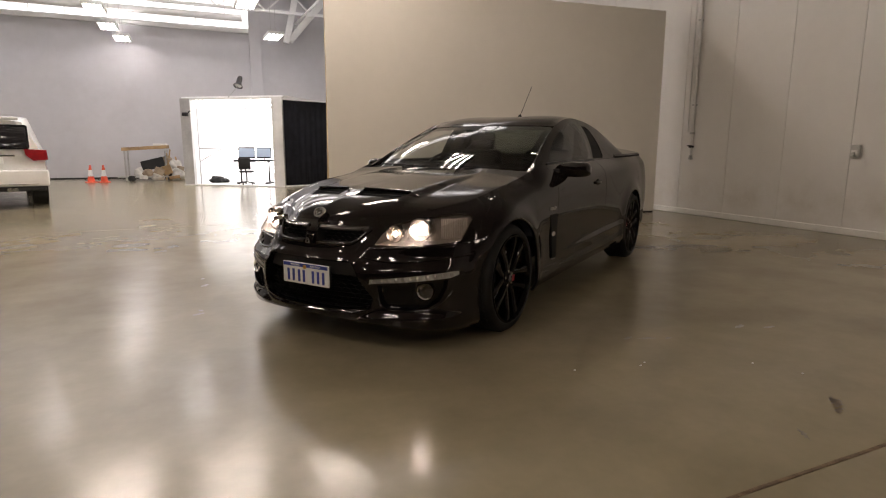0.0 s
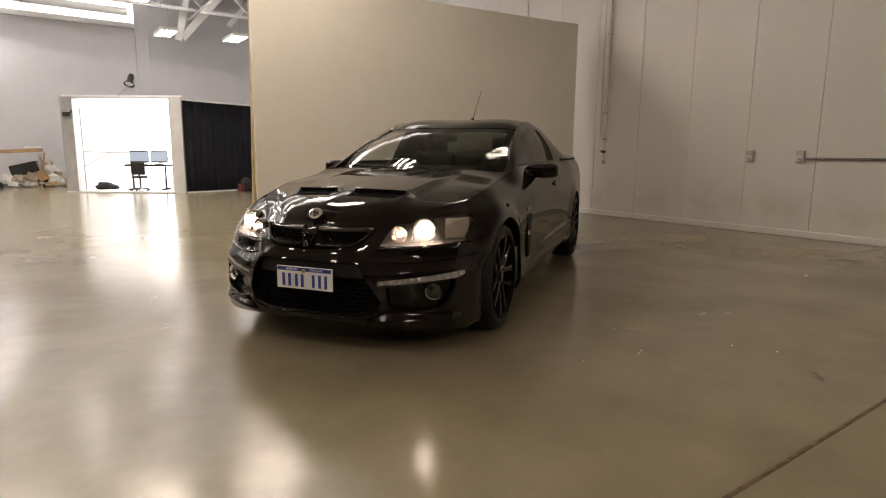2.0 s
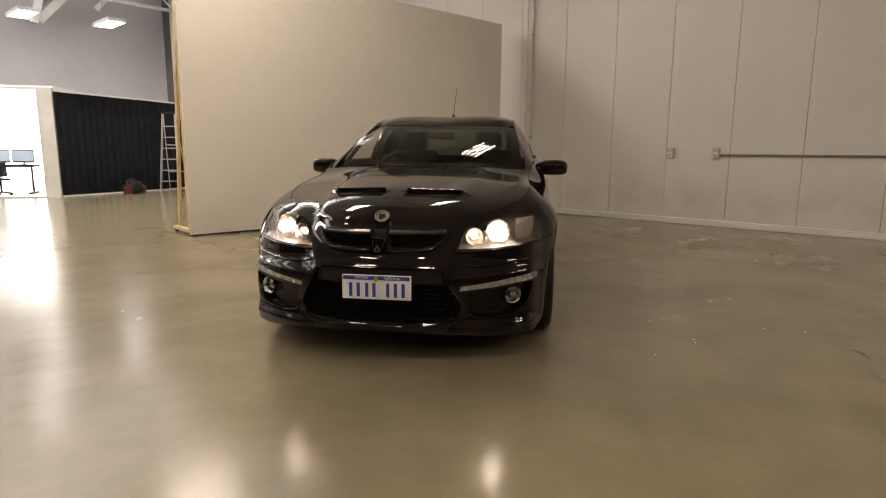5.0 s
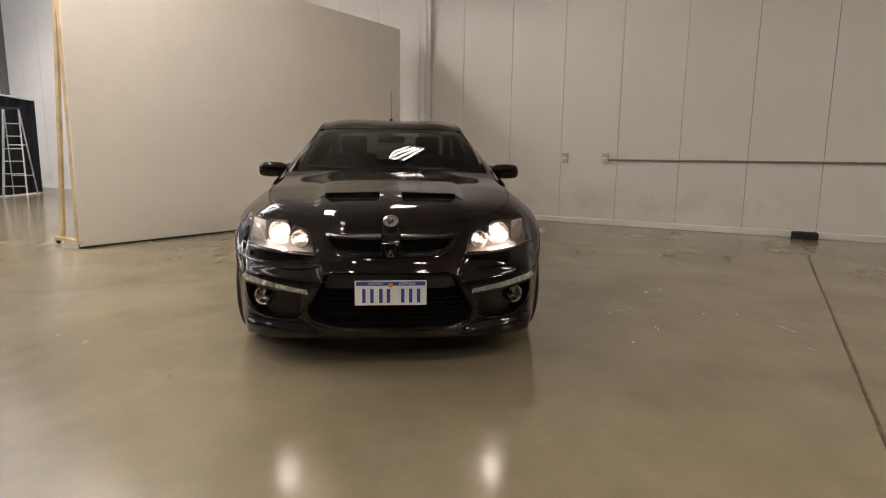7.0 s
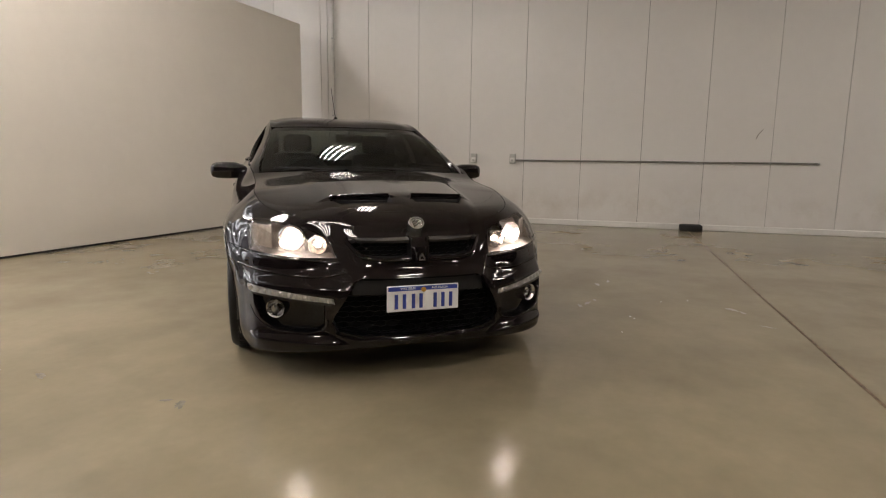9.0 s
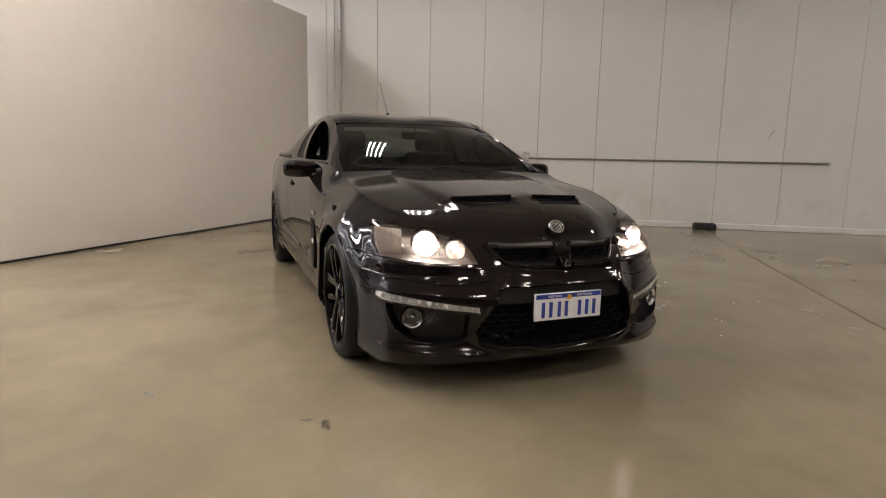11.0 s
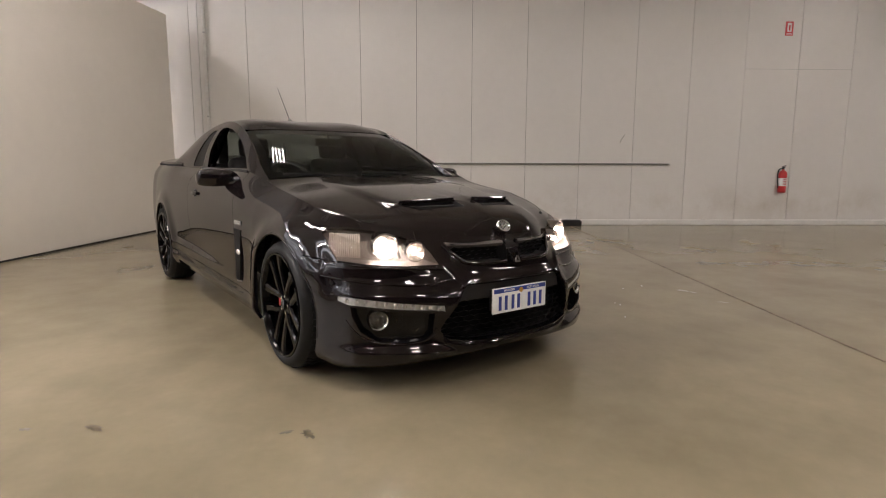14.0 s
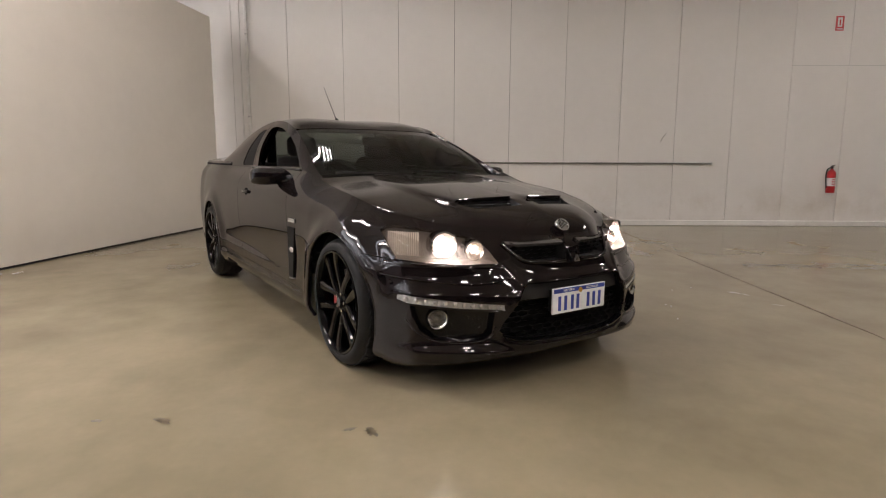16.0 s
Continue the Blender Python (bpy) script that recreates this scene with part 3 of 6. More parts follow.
def both(bm):
    """The sheet and its mirror image as one."""
    other = mirrored(bm)
    me = bpy.data.meshes.new("tmp")
    other.to_mesh(me)
    bm.from_mesh(me)
    bpy.data.meshes.remove(me)
    other.free()
    bmesh.ops.remove_doubles(bm, verts=bm.verts, dist=0.0004)
    return bm


def rimmed(bm, depth=0.012):
    """Turns the free edges of a sheet inwards, so that it reads as a pressed panel."""
    bmesh.ops.recalc_face_normals(bm, faces=bm.faces)
    c = sum((v.co for v in bm.verts), Vector()) / len(bm.verts)
    core = Vector((0, c.y, 0.6)) if abs(c.x) > 0.3 else Vector((0, 2.4, 0.6))
    if sum((f.normal.dot(f.calc_center_median() - core) * f.calc_area()) for f in bm.faces) < 0:
        bmesh.ops.reverse_faces(bm, faces=bm.faces)
    bm.normal_update()
    edges = [e for e in bm.edges if e.is_boundary and not all(abs(v.co.x) < 0.002 for v in e.verts)]
    normals = {v: v.normal.copy() for e in edges for v in e.verts}
    made = bmesh.ops.extrude_edge_only(bm, edges=edges)["geom"]
    tree = {tuple(round(q, 6) for q in v.co): n for v, n in normals.items()}
    for v in made:
        if isinstance(v, bmesh.types.BMVert):
            v.co -= depth * tree[tuple(round(q, 6) for q in v.co)]
    return bm


def tray(bm, shift, taper=1.0):
    """Turns a cut-out sheet into a pocket: its outline as walls, its face as the back."""
    out = bm.copy()
    r = bmesh.ops.extrude_face_region(out, geom=list(out.faces))
    vs = [v for v in r["geom"] if isinstance(v, bmesh.types.BMVert)]
    old = [f for f in out.faces if all(v not in set(vs) for v in f.verts)]
    c = sum((v.co for v in vs), Vector()) / len(vs)
    for v in vs:
        v.co = c + (v.co - c) * taper + Vector(shift)
    bmesh.ops.delete(out, geom=old, context="FACES")
    return out


def clone(bm):
    return bm.copy()


car = thing("utility_car", CAR, "glossy black two door utility car with lit headlights", "car")

# --- lower body loft
stations = len(CURVES[0])
density = [12, 12, 13, 12, 11, 10, 12, 20, 14, 22, 16, 14, 14, 8, 8, 8]
ts = np.concatenate([np.arange(i, i + 1, 1 / k)[:k] for i, k in enumerate(density)] + [[stations - 1]])
level = np.array([spline(c, ts) for c in CURVES])
rows = np.array([spline(level[:, k], np.linspace(0, len(CURVES) - 1, 73)) for k in range(len(ts))])


def flared(p):
    """Wheel arch flares, the crease along the flank and the scalloped nose."""
    x, y, z = p
    for ax, gain in ((FRONT_AXLE, 0.024), (REAR_AXLE, 0.018)):
        r = math.hypot(y - ax, z - AXLE_Z)
        if x > 0.8 and z > 0.12:
            ahead = min(1, max(0.1, (z - 0.34) / 0.3)) if ax == FRONT_AXLE and y < ax else 1
            x += gain * ahead * math.exp(-((r - 0.40) / (0.05 if r < 0.40 else 0.075)) ** 2)
    if x > 0.8 and 1.75 < y < 3.55:
        s = min(1, (y - 1.75) / 0.9, (3.55 - y) / 0.15)
        d = z - (0.395 + 0.03 * (y - 1.7))
        x -= 0.010 * s * math.exp(-(d / (0.12 if d > 0 else 0.018)) ** 2)
    if x > 0.78 and y < 1.3:
        x -= 0.012 * min(1, (1.3 - y) / 0.3) * min(1, (x - 0.78) / 0.08)
        x -= (0.014 + 0.014 * min(1, max(0, (0.58 - z) / 0.08))) * min(1, max(0, (0.64 - y) / 0.12)) * min(1, (x - 0.78) / 0.08)
    if y < 0.6 and x < 0.9:
        # raised lip round the intake, shelf over the light strips, low corner blades
        d = min(seg_dist(x, z, a, b) for a, b in zip(MOUTH[:-1], MOUTH[1:]))
        y -= 0.012 * math.exp(-((d - 0.012) / 0.016) ** 2)
        wide = min(1, max(0, (x - 0.36) / 0.08)) * min(1, max(0, (0.87 - x) / 0.06))
        y += 0.020 * wide / (1 + math.exp(-(z - 0.508) / 0.006)) * min(1, max(0, (0.615 - z) / 0.05))
        y -= 0.016 * wide * math.exp(-((z - 0.215) / 0.022) ** 2)
        d = seg_dist(x, z, (.385, .62), (.325, .525))
        y -= 0.010 * math.exp(-(d / 0.016) ** 2)
    return x, y, z


MOUTH = [(0, .535), (.295, .535), (.328, .515), (.42, .352), (.432, .315), (.40, .272), (.32, .250), (0, .244)]


def seg_dist(x, z, a, b):
    ex, ez = b[0] - a[0], b[1] - a[1]
    f = max(0, min(1, ((x - a[0]) * ex + (z - a[1]) * ez) / (ex * ex + ez * ez)))
    return math.hypot(x - a[0] - f * ex, z - a[1] - f * ez)


rows = np.array([[flared(p) for p in col] for col in rows])
shell = bmesh.new()
sheet(shell, rows)
bmesh.ops.recalc_face_normals(shell, faces=shell.faces)

# dark inner liner so that gaps show black
liner = bmesh.new()
inner = rows.copy()
inner[:, :, 0] = np.maximum(0, inner[:, :, 0] - 0.035)
inner[:, :, 1] += np.where(inner[:, :, 1] < 2, 0.10, -0.03) * np.clip((0.9 - np.abs(inner[:, :, 0])) * 4, 0, 1)
inner[:, :, 2] -= 0.012
sheet(liner, inner[::3, ::3])
gone = [f for f in liner.faces if min(math.hypot(f.calc_center_median().y - a, f.calc_center_median().z - AXLE_Z) for a in (FRONT_AXLE, REAR_AXLE)) < 0.44
        or f.calc_center_median().y < 0.75]
bmesh.ops.delete(liner, geom=gone, context="FACES")
part("inner_liner", both(liner), M_LINER, car)

side = lambda c: c.x > 0.6
nose = lambda c: c.y < 0.95


def arc(cy, cz, r, a0, a1, n):
    return [(cy + r * math.cos(radians(a0 + (a1 - a0) * k / n)), cz + r * math.sin(radians(a0 + (a1 - a0) * k / n))) for k in range(n + 1)]


# wheel openings
for ax in (FRONT_AXLE, REAR_AXLE):
    ring = arc(ax, AXLE_Z, 0.385, -40, 220, 26) + [(ax - 0.30, 0.0), (ax + 0.30, 0.0)]
    taken(shell, cut(shell, ring, (1, 2), lambda c: c.x > 0.75)).free()

# rolled lips round the wheel openings
flanks = rows[rows[:, :, 0] > 0.75]
for ax in (FRONT_AXLE, REAR_AXLE):
    edge = []
    for a in np.linspace(radians(-14), radians(194), 40):
        y, z = ax + 0.387 * math.cos(a), AXLE_Z + 0.387 * math.sin(a)
        edge.append((float(flanks[np.argmin((flanks[:, 1] - y) ** 2 + (flanks[:, 2] - z) ** 2), 0]) - .002, y, z))
    edge = resampled(edge[::3], 40)
    for flip in (1, -1):
        bm = bmesh.new()
        swept(bm, [(flip * p[0], p[1], p[2]) for p in edge], .006)
        part("arch_lip", bm, M_PAINT, car, smooth=60)

# lamps and openings in the nose, as outlines seen from ahead (x, z)
HEADLAMP = [(.400, .622), (.412, .675), (.440, .726), (.52, .752), (.62, .772), (.72, .788), (.775, .786), (.803, .765), (.806, .70), (.80, .642), (.70, .629), (.55, .620)]
NOSTRIL = [(.045, .622), (.20, .622), (.275, .632), (.315, .668), (.345, .708), (.34, .719), (.045, .724)]
STRIP = [(.420, .412), (.60, .424), (.80, .446), (.822, .458), (.820, .478), (.80, .482), (.60, .456), (.425, .440)]
POCKET = [(.462, .405), (.62, .414), (.79, .436), (.785, .385), (.755, .315), (.70, .275), (.60, .262), (.50, .268), (.462, .300)]
pieces = {}
for name, poly in (("headlamp", HEADLAMP), ("nostril", NOSTRIL), ("mouth", MOUTH), ("strip", STRIP), ("pocket", POCKET)):
    pieces[name] = taken(shell, cut(shell, poly, (0, 2), nose))
    bmesh.ops.recalc_face_normals(pieces[name], faces=pieces[name].faces)
    if sum(f.normal.y for f in pieces[name].faces) > 0:
        bmesh.ops.reverse_faces(pieces[name], faces=pieces[name].faces)

# shut lines seen from the side (y, z): door, bumper seam, sill, fuel side
G = 0.0022


def gap(points, g=G):
    """Removes a thin strip along a line seen from the side."""
    for (y0, z0), (y1, z1) in zip(points, points[1:]):
        d = Vector((y1 - y0, z1 - z0)).normalized()
        n = Vector((-d.y, d.x)) * g
        e = d * 0.001
        poly = [(y0 - e.x + n.x, z0 - e.y + n.y), (y1 + e.x + n.x, z1 + e.y + n.y), (y1 + e.x - n.x, z1 + e.y - n.y), (y0 - e.x - n.x, z0 - e.y - n.y)]
        taken(shell, cut(shell, poly, (1, 2), side)).free()


DOOR = [(1.72, 1.2), (1.71, .95), (1.685, .72), (1.68, .40), (1.71, .315), (2.85, .325), (2.905, .38), (2.915, .60), (2.93, .90), (2.945, 1.2)]
gap(DOOR[:4] + [(1.695, .35), (1.71, .315)])
gap([(1.71, .315), (2.85, .325)])
gap(DOOR[5:])
gap([(1.26, .305), (1.71, .315)], 0.0015)
gap([(2.85, .325), (3.55, .345)], 0.0015)
gap([(.30, .633), (.46, .635), (.60, .652)], 0.0018)
door = taken(shell, cut(shell, DOOR, (1, 2), side))
sill = taken(shell, cut(shell, [(1.16, 0), (1.16, .304), (1.71, .315), (2.85, .325), (3.62, .347), (3.62, 0)], (1, 2), side))
rear_q = taken(shell, [f for f in shell.faces if f.calc_center_median().y > 2.75])
fender = taken(shell, [f for f in shell.faces if (f.calc_center_median().y > FRONT_AXLE) or (f.calc_center_median().x > 0.60 and f.calc_center_median().z > 0.634)])

part("front_bumper", rimmed(both(shell), 0.02), M_PAINT, car, "deep black sports bumper with fog lamp pockets", smooth=32)
for nm, bmx in (("front_fender", fender), ("door", door), ("side_skirt", sill), ("rear_quarter", rear_q)):
    other = mirrored(bmx)
    pieces[nm] = [part(nm, rimmed(bmx, 0.02), M_PAINT, car, smooth=35), part(nm, rimmed(other, 0.02), M_PAINT, car, smooth=35)]

# --- bonnet
edge_t = lambda a, b, n: spline(CURVES[6], np.linspace(a, b, n))
NV = 34
front_c = edge_t(0, 3, NV)
outer_c = edge_t(3, 8.42, 84)
inner_c = resampled([(0, .13, .74), (0, .16, .782), (0, .24, .832), (0, .36, .868), (0, .52, .898), (0, .85, .944), (0, 1.20, .984), (0, 1.46, 1.004)], 84)
rear_c = resampled([(0, 1.46, 1.004), (.30, 1.468, 1.003), (.55, 1.475, .998), tuple(outer_c[-1])], NV)
hood = coons(front_c, rear_c, inner_c, outer_c)
for i in range(hood.shape[0]):
    for k in range(hood.shape[1]):
        x, y, z = hood[i, k]
        fade = min(1, max(0, (y - 0.25) / 0.3)) * min(1, max(0, (1.45 - y) / 0.5))
        s = min(1, max(0, (0.46 - abs(x) + 0.05 * (y - 0.9)) / 0.06))
        hood[i, k, 2] += 0.014 * fade * s * s * (3 - 2 * s) + 0.010 * math.sin(math.pi * k / (NV - 1)) * min(1, i / 15)
        behind = y - (.462 + .2 * (abs(x) - .06))
        if behind > 0:
            hood[i, k, 2] += 0.010 * math.exp(-behind / 0.16) * min(1, max(0, (abs(x) - .02) / .05)) * min(1, max(0, (.44 - abs(x)) / .05))
hood[:, -1, 0] -= 0.004
hood[:, -1, 2] -= 0.001
hood_bm = bmesh.new()
sheet(hood_bm, hood)
SCOOP = [(.062, .372), (.330, .412), (.385, .535), (.20, .510), (.060, .470)]
scoop = taken(hood_bm, cut(hood_bm, SCOOP, (0, 1), lambda c: True))
part("bonnet", rimmed(both(hood_bm), 0.015), M_PAINT, car, "dusty black bonnet with two scoops", smooth=32)
for flip in (0, 1):
    s = clone(scoop)
    t = tray(s, (0, 0.03, -0.045), 0.92)
    s.free()
    t = mirrored(t) if flip else t
    part("bonnet_scoop", t, M_PLASTIC, car, "black bonnet scoop pocket", smooth=30)
    sg = -1 if flip else 1
    bm = bmesh.new()
    beam(bm, (sg * .075, .450, .872), (sg * .345, .500, .868), 0.012, 0.014, 0.003)
    part("scoop_slat", bm, M_PLASTIC, car)
    bm = bmesh.new()
    beam(bm, (sg * .062, .476, .912), (sg * .378, .540, .900), 0.012, 0.010, 0.004)
    part("scoop_lip", bm, M_PAINT, car)

# --- grille, mouth and lamps
def hexmesh(bm, poly, yfun, w, h, r, flip=1):
    """Flattened honeycomb bars inside an outline seen from ahead."""
    x0, x1 = min(p[0] for p in poly), max(p[0] for p in poly)
    z0, z1 = min(p[1] for p in poly), max(p[1] for p in poly)
    done = set()
    for row in range(int((z1 - z0) / (h * 0.75)) + 2):
        for col in range(int((x1 - x0) / w) + 3):
            cx, cz = x0 + (col + 0.5 * (row % 2)) * w, z0 + row * h * 0.75
            pts = [(cx + a * w, cz + b * h) for a, b in ((0, .5), (.5, .25), (.5, -.25), (0, -.5), (-.5, -.25), (-.5, .25))]
            for p, q in zip(pts, pts[1:] + pts[:1]):
                key = tuple(sorted(((round(p[0], 3), round(p[1], 3)), (round(q[0], 3), round(q[1], 3)))))
                if key in done or not (inside(poly, *p) and inside(poly, *q)):
                    continue
                done.add(key)
                beam(bm, (flip * p[0], yfun(p[0]), p[1]), (flip * q[0], yfun(q[0]), q[1]), 0.012, r)


for flip in (1, -1):
    t = tray(pieces["nostril"], (0, 0.075, 0), 0.96)
    part("grille_pocket", t if flip > 0 else mirrored(t), M_LINER, car, "black grille surround", smooth=30)
    bm = bmesh.new()
    hexmesh(bm, [(x, z) for x, z in NOSTRIL], lambda x: 0.105 + 0.35 * x * x + 0.02, 0.046, 0.026, 0.0045, flip)
    part("grille_mesh", bm, M_MESH, car)
    bm = bmesh.new()
    cols = []
    for k in range(15):
        x = 0.052 + k * (0.335 - 0.052) / 14
        y = 0.083 + 0.10 * (x / 0.34) ** 2.2
        cols.append([bm.verts.new((flip * x, y + dy, 0.7215 - 0.004 * k / 14 + dz)) for dy, dz in ((0.0, -0.026), (-0.012, -0.012), (0.006, 0.0), (0.05, 0.0), (0.05, -0.026))])
    for a, b in zip(cols, cols[1:]):
        for k in range(5):
            f = bm.faces.new((a[k], a[(k + 1) % 5], b[(k + 1) % 5], b[k]))
    bmesh.ops.recalc_face_normals(bm, faces=bm.faces)
    part("grille_bar", bm, M_BAR, car, "satin grey bar over the grille", smooth=40)

for sx in (-1, 1):
    bm = bmesh.new()
    beam(bm, (sx * .038, .088, .722), (sx * .022, .031, .612), 0.008, 0.012, 0.003)
    part("grille_spine", bm, M_GLOSSBLK, car, smooth=40)
# chevron at the foot of the spine and a rounded lip under each grille opening
bm = bmesh.new()
for sx in (-1, 1):
    beam(bm, (0, .026, .648), (sx * .014, .024, .622), 0.007, 0.009, 0.002)
beam(bm, (-.016, .023, .618), (.016, .023, .618), 0.007, 0.008, 0.002)
part("grille_emblem", bm, M_BAR, car, smooth=40)


def on_nose(x, z):
    """The y of the nose at x, z, by the nearest point of the loft."""
    near = rows[rows[:, :, 1] < 0.95]
    return float(near[np.argmin((near[:, 0] - x) ** 2 + (near[:, 2] - z) ** 2), 1])


for flip in (1, -1):
    bm = bmesh.new()
    lip_path = resampled([(x, on_nose(x, z), z) for x, z in ((.050, .619), (.12, .618), (.20, .619), (.275, .629), (.317, .664), (.350, .708))], 22)
    swept(bm, [(flip * p[0], p[1] - .001, p[2]) for p in lip_path], .011, 10)
    part("grille_lip", bm, M_PAINT, car, smooth=60)

# thin paint tubes added along the bumper's bright lines to catch highlights
HIGHLIGHT_LINES = (("bumper_highlight", .007, ((.385, .604), (.50, .607), (.62, .612), (.74, .620), (.83, .631))),
          ("bumper_highlight", .006, ((.350, .560), (.43, .541), (.54, .534), (.66, .540), (.77, .552), (.855, .566))),
          ("pocket_highlight", .005, ((.452, .330), (.462, .285), (.52, .262), (.60, .255), (.70, .268), (.765, .305), (.80, .37))))
for name, r, line in HIGHLIGHT_LINES:
    path = resampled([(x, on_nose(x, z), z) for x, z in line], 26)
    for flip in (1, -1):
        bm = bmesh.new()
        swept(bm, [(flip * p[0], p[1] + .0015, p[2]) for p in path], r, 10)
        part(name, bm, M_PAINT, car, smooth=60)

mouth = both(clone(pieces["mouth"]))
part("mouth_pocket", tray(mouth, (0, 0.085, 0), 0.97), M_MESH, car, "black lower intake", smooth=30)
mouth.free()
bm = bmesh.new()
low = [(0, .455), (.36, .455), *MOUTH[3:]]
full = [(x, z) for x, z in low] + [(-x, z) for x, z in reversed(low)]
hexmesh(bm, full, lambda x: 0.075 + 0.28 * x * x, 0.060, 0.034, 0.005)
part("intake_mesh", bm, M_MESH, car, "black honeycomb mesh")
bm = bmesh.new()
cols = []
for k in range(33):
    x = -.335 + .67 * k / 32
    top_z = .532 - max(0, abs(x) - .29) * .45
    y = .026 + .30 * x * x
    cols.append([bm.verts.new((x, y + dy, z)) for dy, z in ((.0, .452), (.0, .458), (.012, top_z), (.05, top_z))])
for a, b in zip(cols, cols[1:]):
    for k in range(3):
        bm.faces.new((a[k], b[k], b[k + 1], a[k + 1]))
part("plate_panel", bm, M_PLASTIC, car, "matt black panel behind the number plate", smooth=40)
bm = bmesh.new()
cols = []
for k in range(41):
    x = -0.40 + 0.8 * k / 40
    y = 0.012 + 0.30 * x * x * (1 + 0.6 * abs(x))
    z = 0.246 + 0.16 * max(0, abs(x) - 0.22) ** 2 * 5
    cols.append([bm.verts.new((x, y + dy, z + dz)) for dy, dz in ((-.006, -.004), (-.008, .006), (.03, .010), (.03, -.006))])
for a, b in zip(cols, cols[1:]):
    for k in range(4):
        bm.faces.new((a[k], a[(k + 1) % 4], b[(k + 1) % 4], b[k]))
bmesh.ops.recalc_face_normals(bm, faces=bm.faces)
part("intake_trim", bm, M_GLOSSBLK, car, "gloss trim along the lower intake", smooth=40)

for flip in (1, -1):
    # fog lamp pocket
    t = tray(pieces["pocket"], (-0.012, 0.040, 0), 0.93)
    pk = part("fog_pocket", t if flip > 0 else mirrored(t), M_GLOSSBLK, car, "black fog lamp pocket", smooth=30)
    m = pose(flip * .672, .262, .372, 90, 0, flip * 22)
    fog = thing("fog_lamp", m, "round clear fog lamp with a chrome rim", "lamp")
    fog.parent = car
    del fog["category"]
    bm = bmesh.new()
    lathe(bm, [(.050, -.03), (.051, .03), (.046, .040), (.039, .034), (.034, .020), (.020, .006), (.0, .002)], 28)
    part("rim", bm, M_CHROME, fog, smooth=40)
    bm = bmesh.new()
    lathe(bm, [(.036, .026), (.026, .034), (.012, .038), (0.0, .039)], 24)
    part("lens", bm, M_CLEAR, fog, smooth=60)
    bm = bmesh.new()
    bmesh.ops.create_uvsphere(bm, u_segments=12, v_segments=8, radius=.011, matrix=Matrix.Translation((0, 0, .02)))
    part("bulb", bm, M_CHROME, fog, smooth=60)
    for k in range(3):
        z = .335 + .030 * k
        for a, b in (((flip * .735, .335, z), (flip * .775, .37, z + .006)),):
            bm = bmesh.new()
            beam(bm, a, b, .03, .006, .002)
            part("fin", bm, M_GLOSSBLK, pk)
    # daytime light strip
    t = tray(pieces["strip"], (0, 0.012, 0), 0.985)
    st = part("light_strip", t if flip > 0 else mirrored(t), M_STRIP, car, "slim clear light strip with bright cells", smooth=30)
    for k in range(11):
        f = k / 10
        x = .445 + f * (.80 - .445)
        z = .427 + f * .036
        y = float(np.interp(x, [.42, .62, .785, .83], [.062, .168, .300, .365])) + 0.004
        bm = bmesh.new()
        bmesh.ops.create_uvsphere(bm, u_segments=10, v_segments=6, radius=0.0125, matrix=pose(flip * x, y, z) @ Matrix.Diagonal((1.1, .5, 1, 1)))
        part("cell", bm, M_CELL, st, smooth=60)
    # headlamp
    lamp = part("headlight", (lambda q: q if flip > 0 else mirrored(q))(tray(pieces["headlamp"], (-0.02, 0.10, 0), 0.90)), M_SILVER, car, "lit clear headlight with a projector bowl", smooth=30)
    for x, y, z, r in ((.590, .340, .702, .060), (.470, .258, .678, .044)):
        bm = bmesh.new()
        lathe(bm, [(r * 1.12, -.05), (r * 1.12, .03), (r, .036), (r * .94, .02), (r * .6, -.03), (0, -.045)], 26, pose(flip * x, y, z, 90, 0, flip * 14))
        part("bowl", bm, M_BOWL, lamp, smooth=40)
    bm = bmesh.new()
    bmesh.ops.create_uvsphere(bm, u_segments=18, v_segments=10, radius=.024, matrix=pose(flip * .590, .322, .700) @ Matrix.Diagonal((1, .55, 1, 1)))
    part("projector", bm, M_BULB, lamp, smooth=60)
    bm = bmesh.new()
    bmesh.ops.create_uvsphere(bm, u_segments=12, v_segments=8, radius=.013, matrix=pose(flip * .470, .250, .678))
    part("park_bulb", bm, M_PARK, lamp, smooth=60)
    for k in range(15):
        bm = bmesh.new()
        x = .692 + .00625 * k
        box(bm, -.0036, .0036, -.003, .003, -.058, .058, .001, pose(flip * x, .395 + .0096 * k, .705, 0, 0, flip * 57))
        part("indicator_rib", bm, M_LED, lamp)
    bm = bmesh.new()
    beam(bm, (flip * .520, .300, .640), (flip * .545, .330, .745), 0.016, 0.012, 0.003)
    part("divider", bm, M_BAR, lamp)
    ln = clone(pieces["headlamp"])
    lens = part("lens", ln if flip > 0 else mirrored(ln), M_LENS, lamp, smooth=50)

# --- number plate: characters are shown as plain bars
plate = part("number_plate", (lambda b: (box(b, -.181, .181, -.006, .003, .372, .499, .003), b)[1])(bmesh.new()), M_PLATE, car, "white number plate with a blue header band")
plate.location = (0, .004, 0)
bm = bmesh.new()
box(bm, -.174, .174, -.0095, -.0055, .474, .495, .0015)
part("header_band", bm, M_BLUE, plate)
bm = bmesh.new()
bmesh.ops.create_cone(bm, cap_ends=True, segments=18, radius1=.012, radius2=.012, depth=.004, matrix=pose(0, -.0115, .478, 90))
part("emblem", bm, M_GOLD, plate)
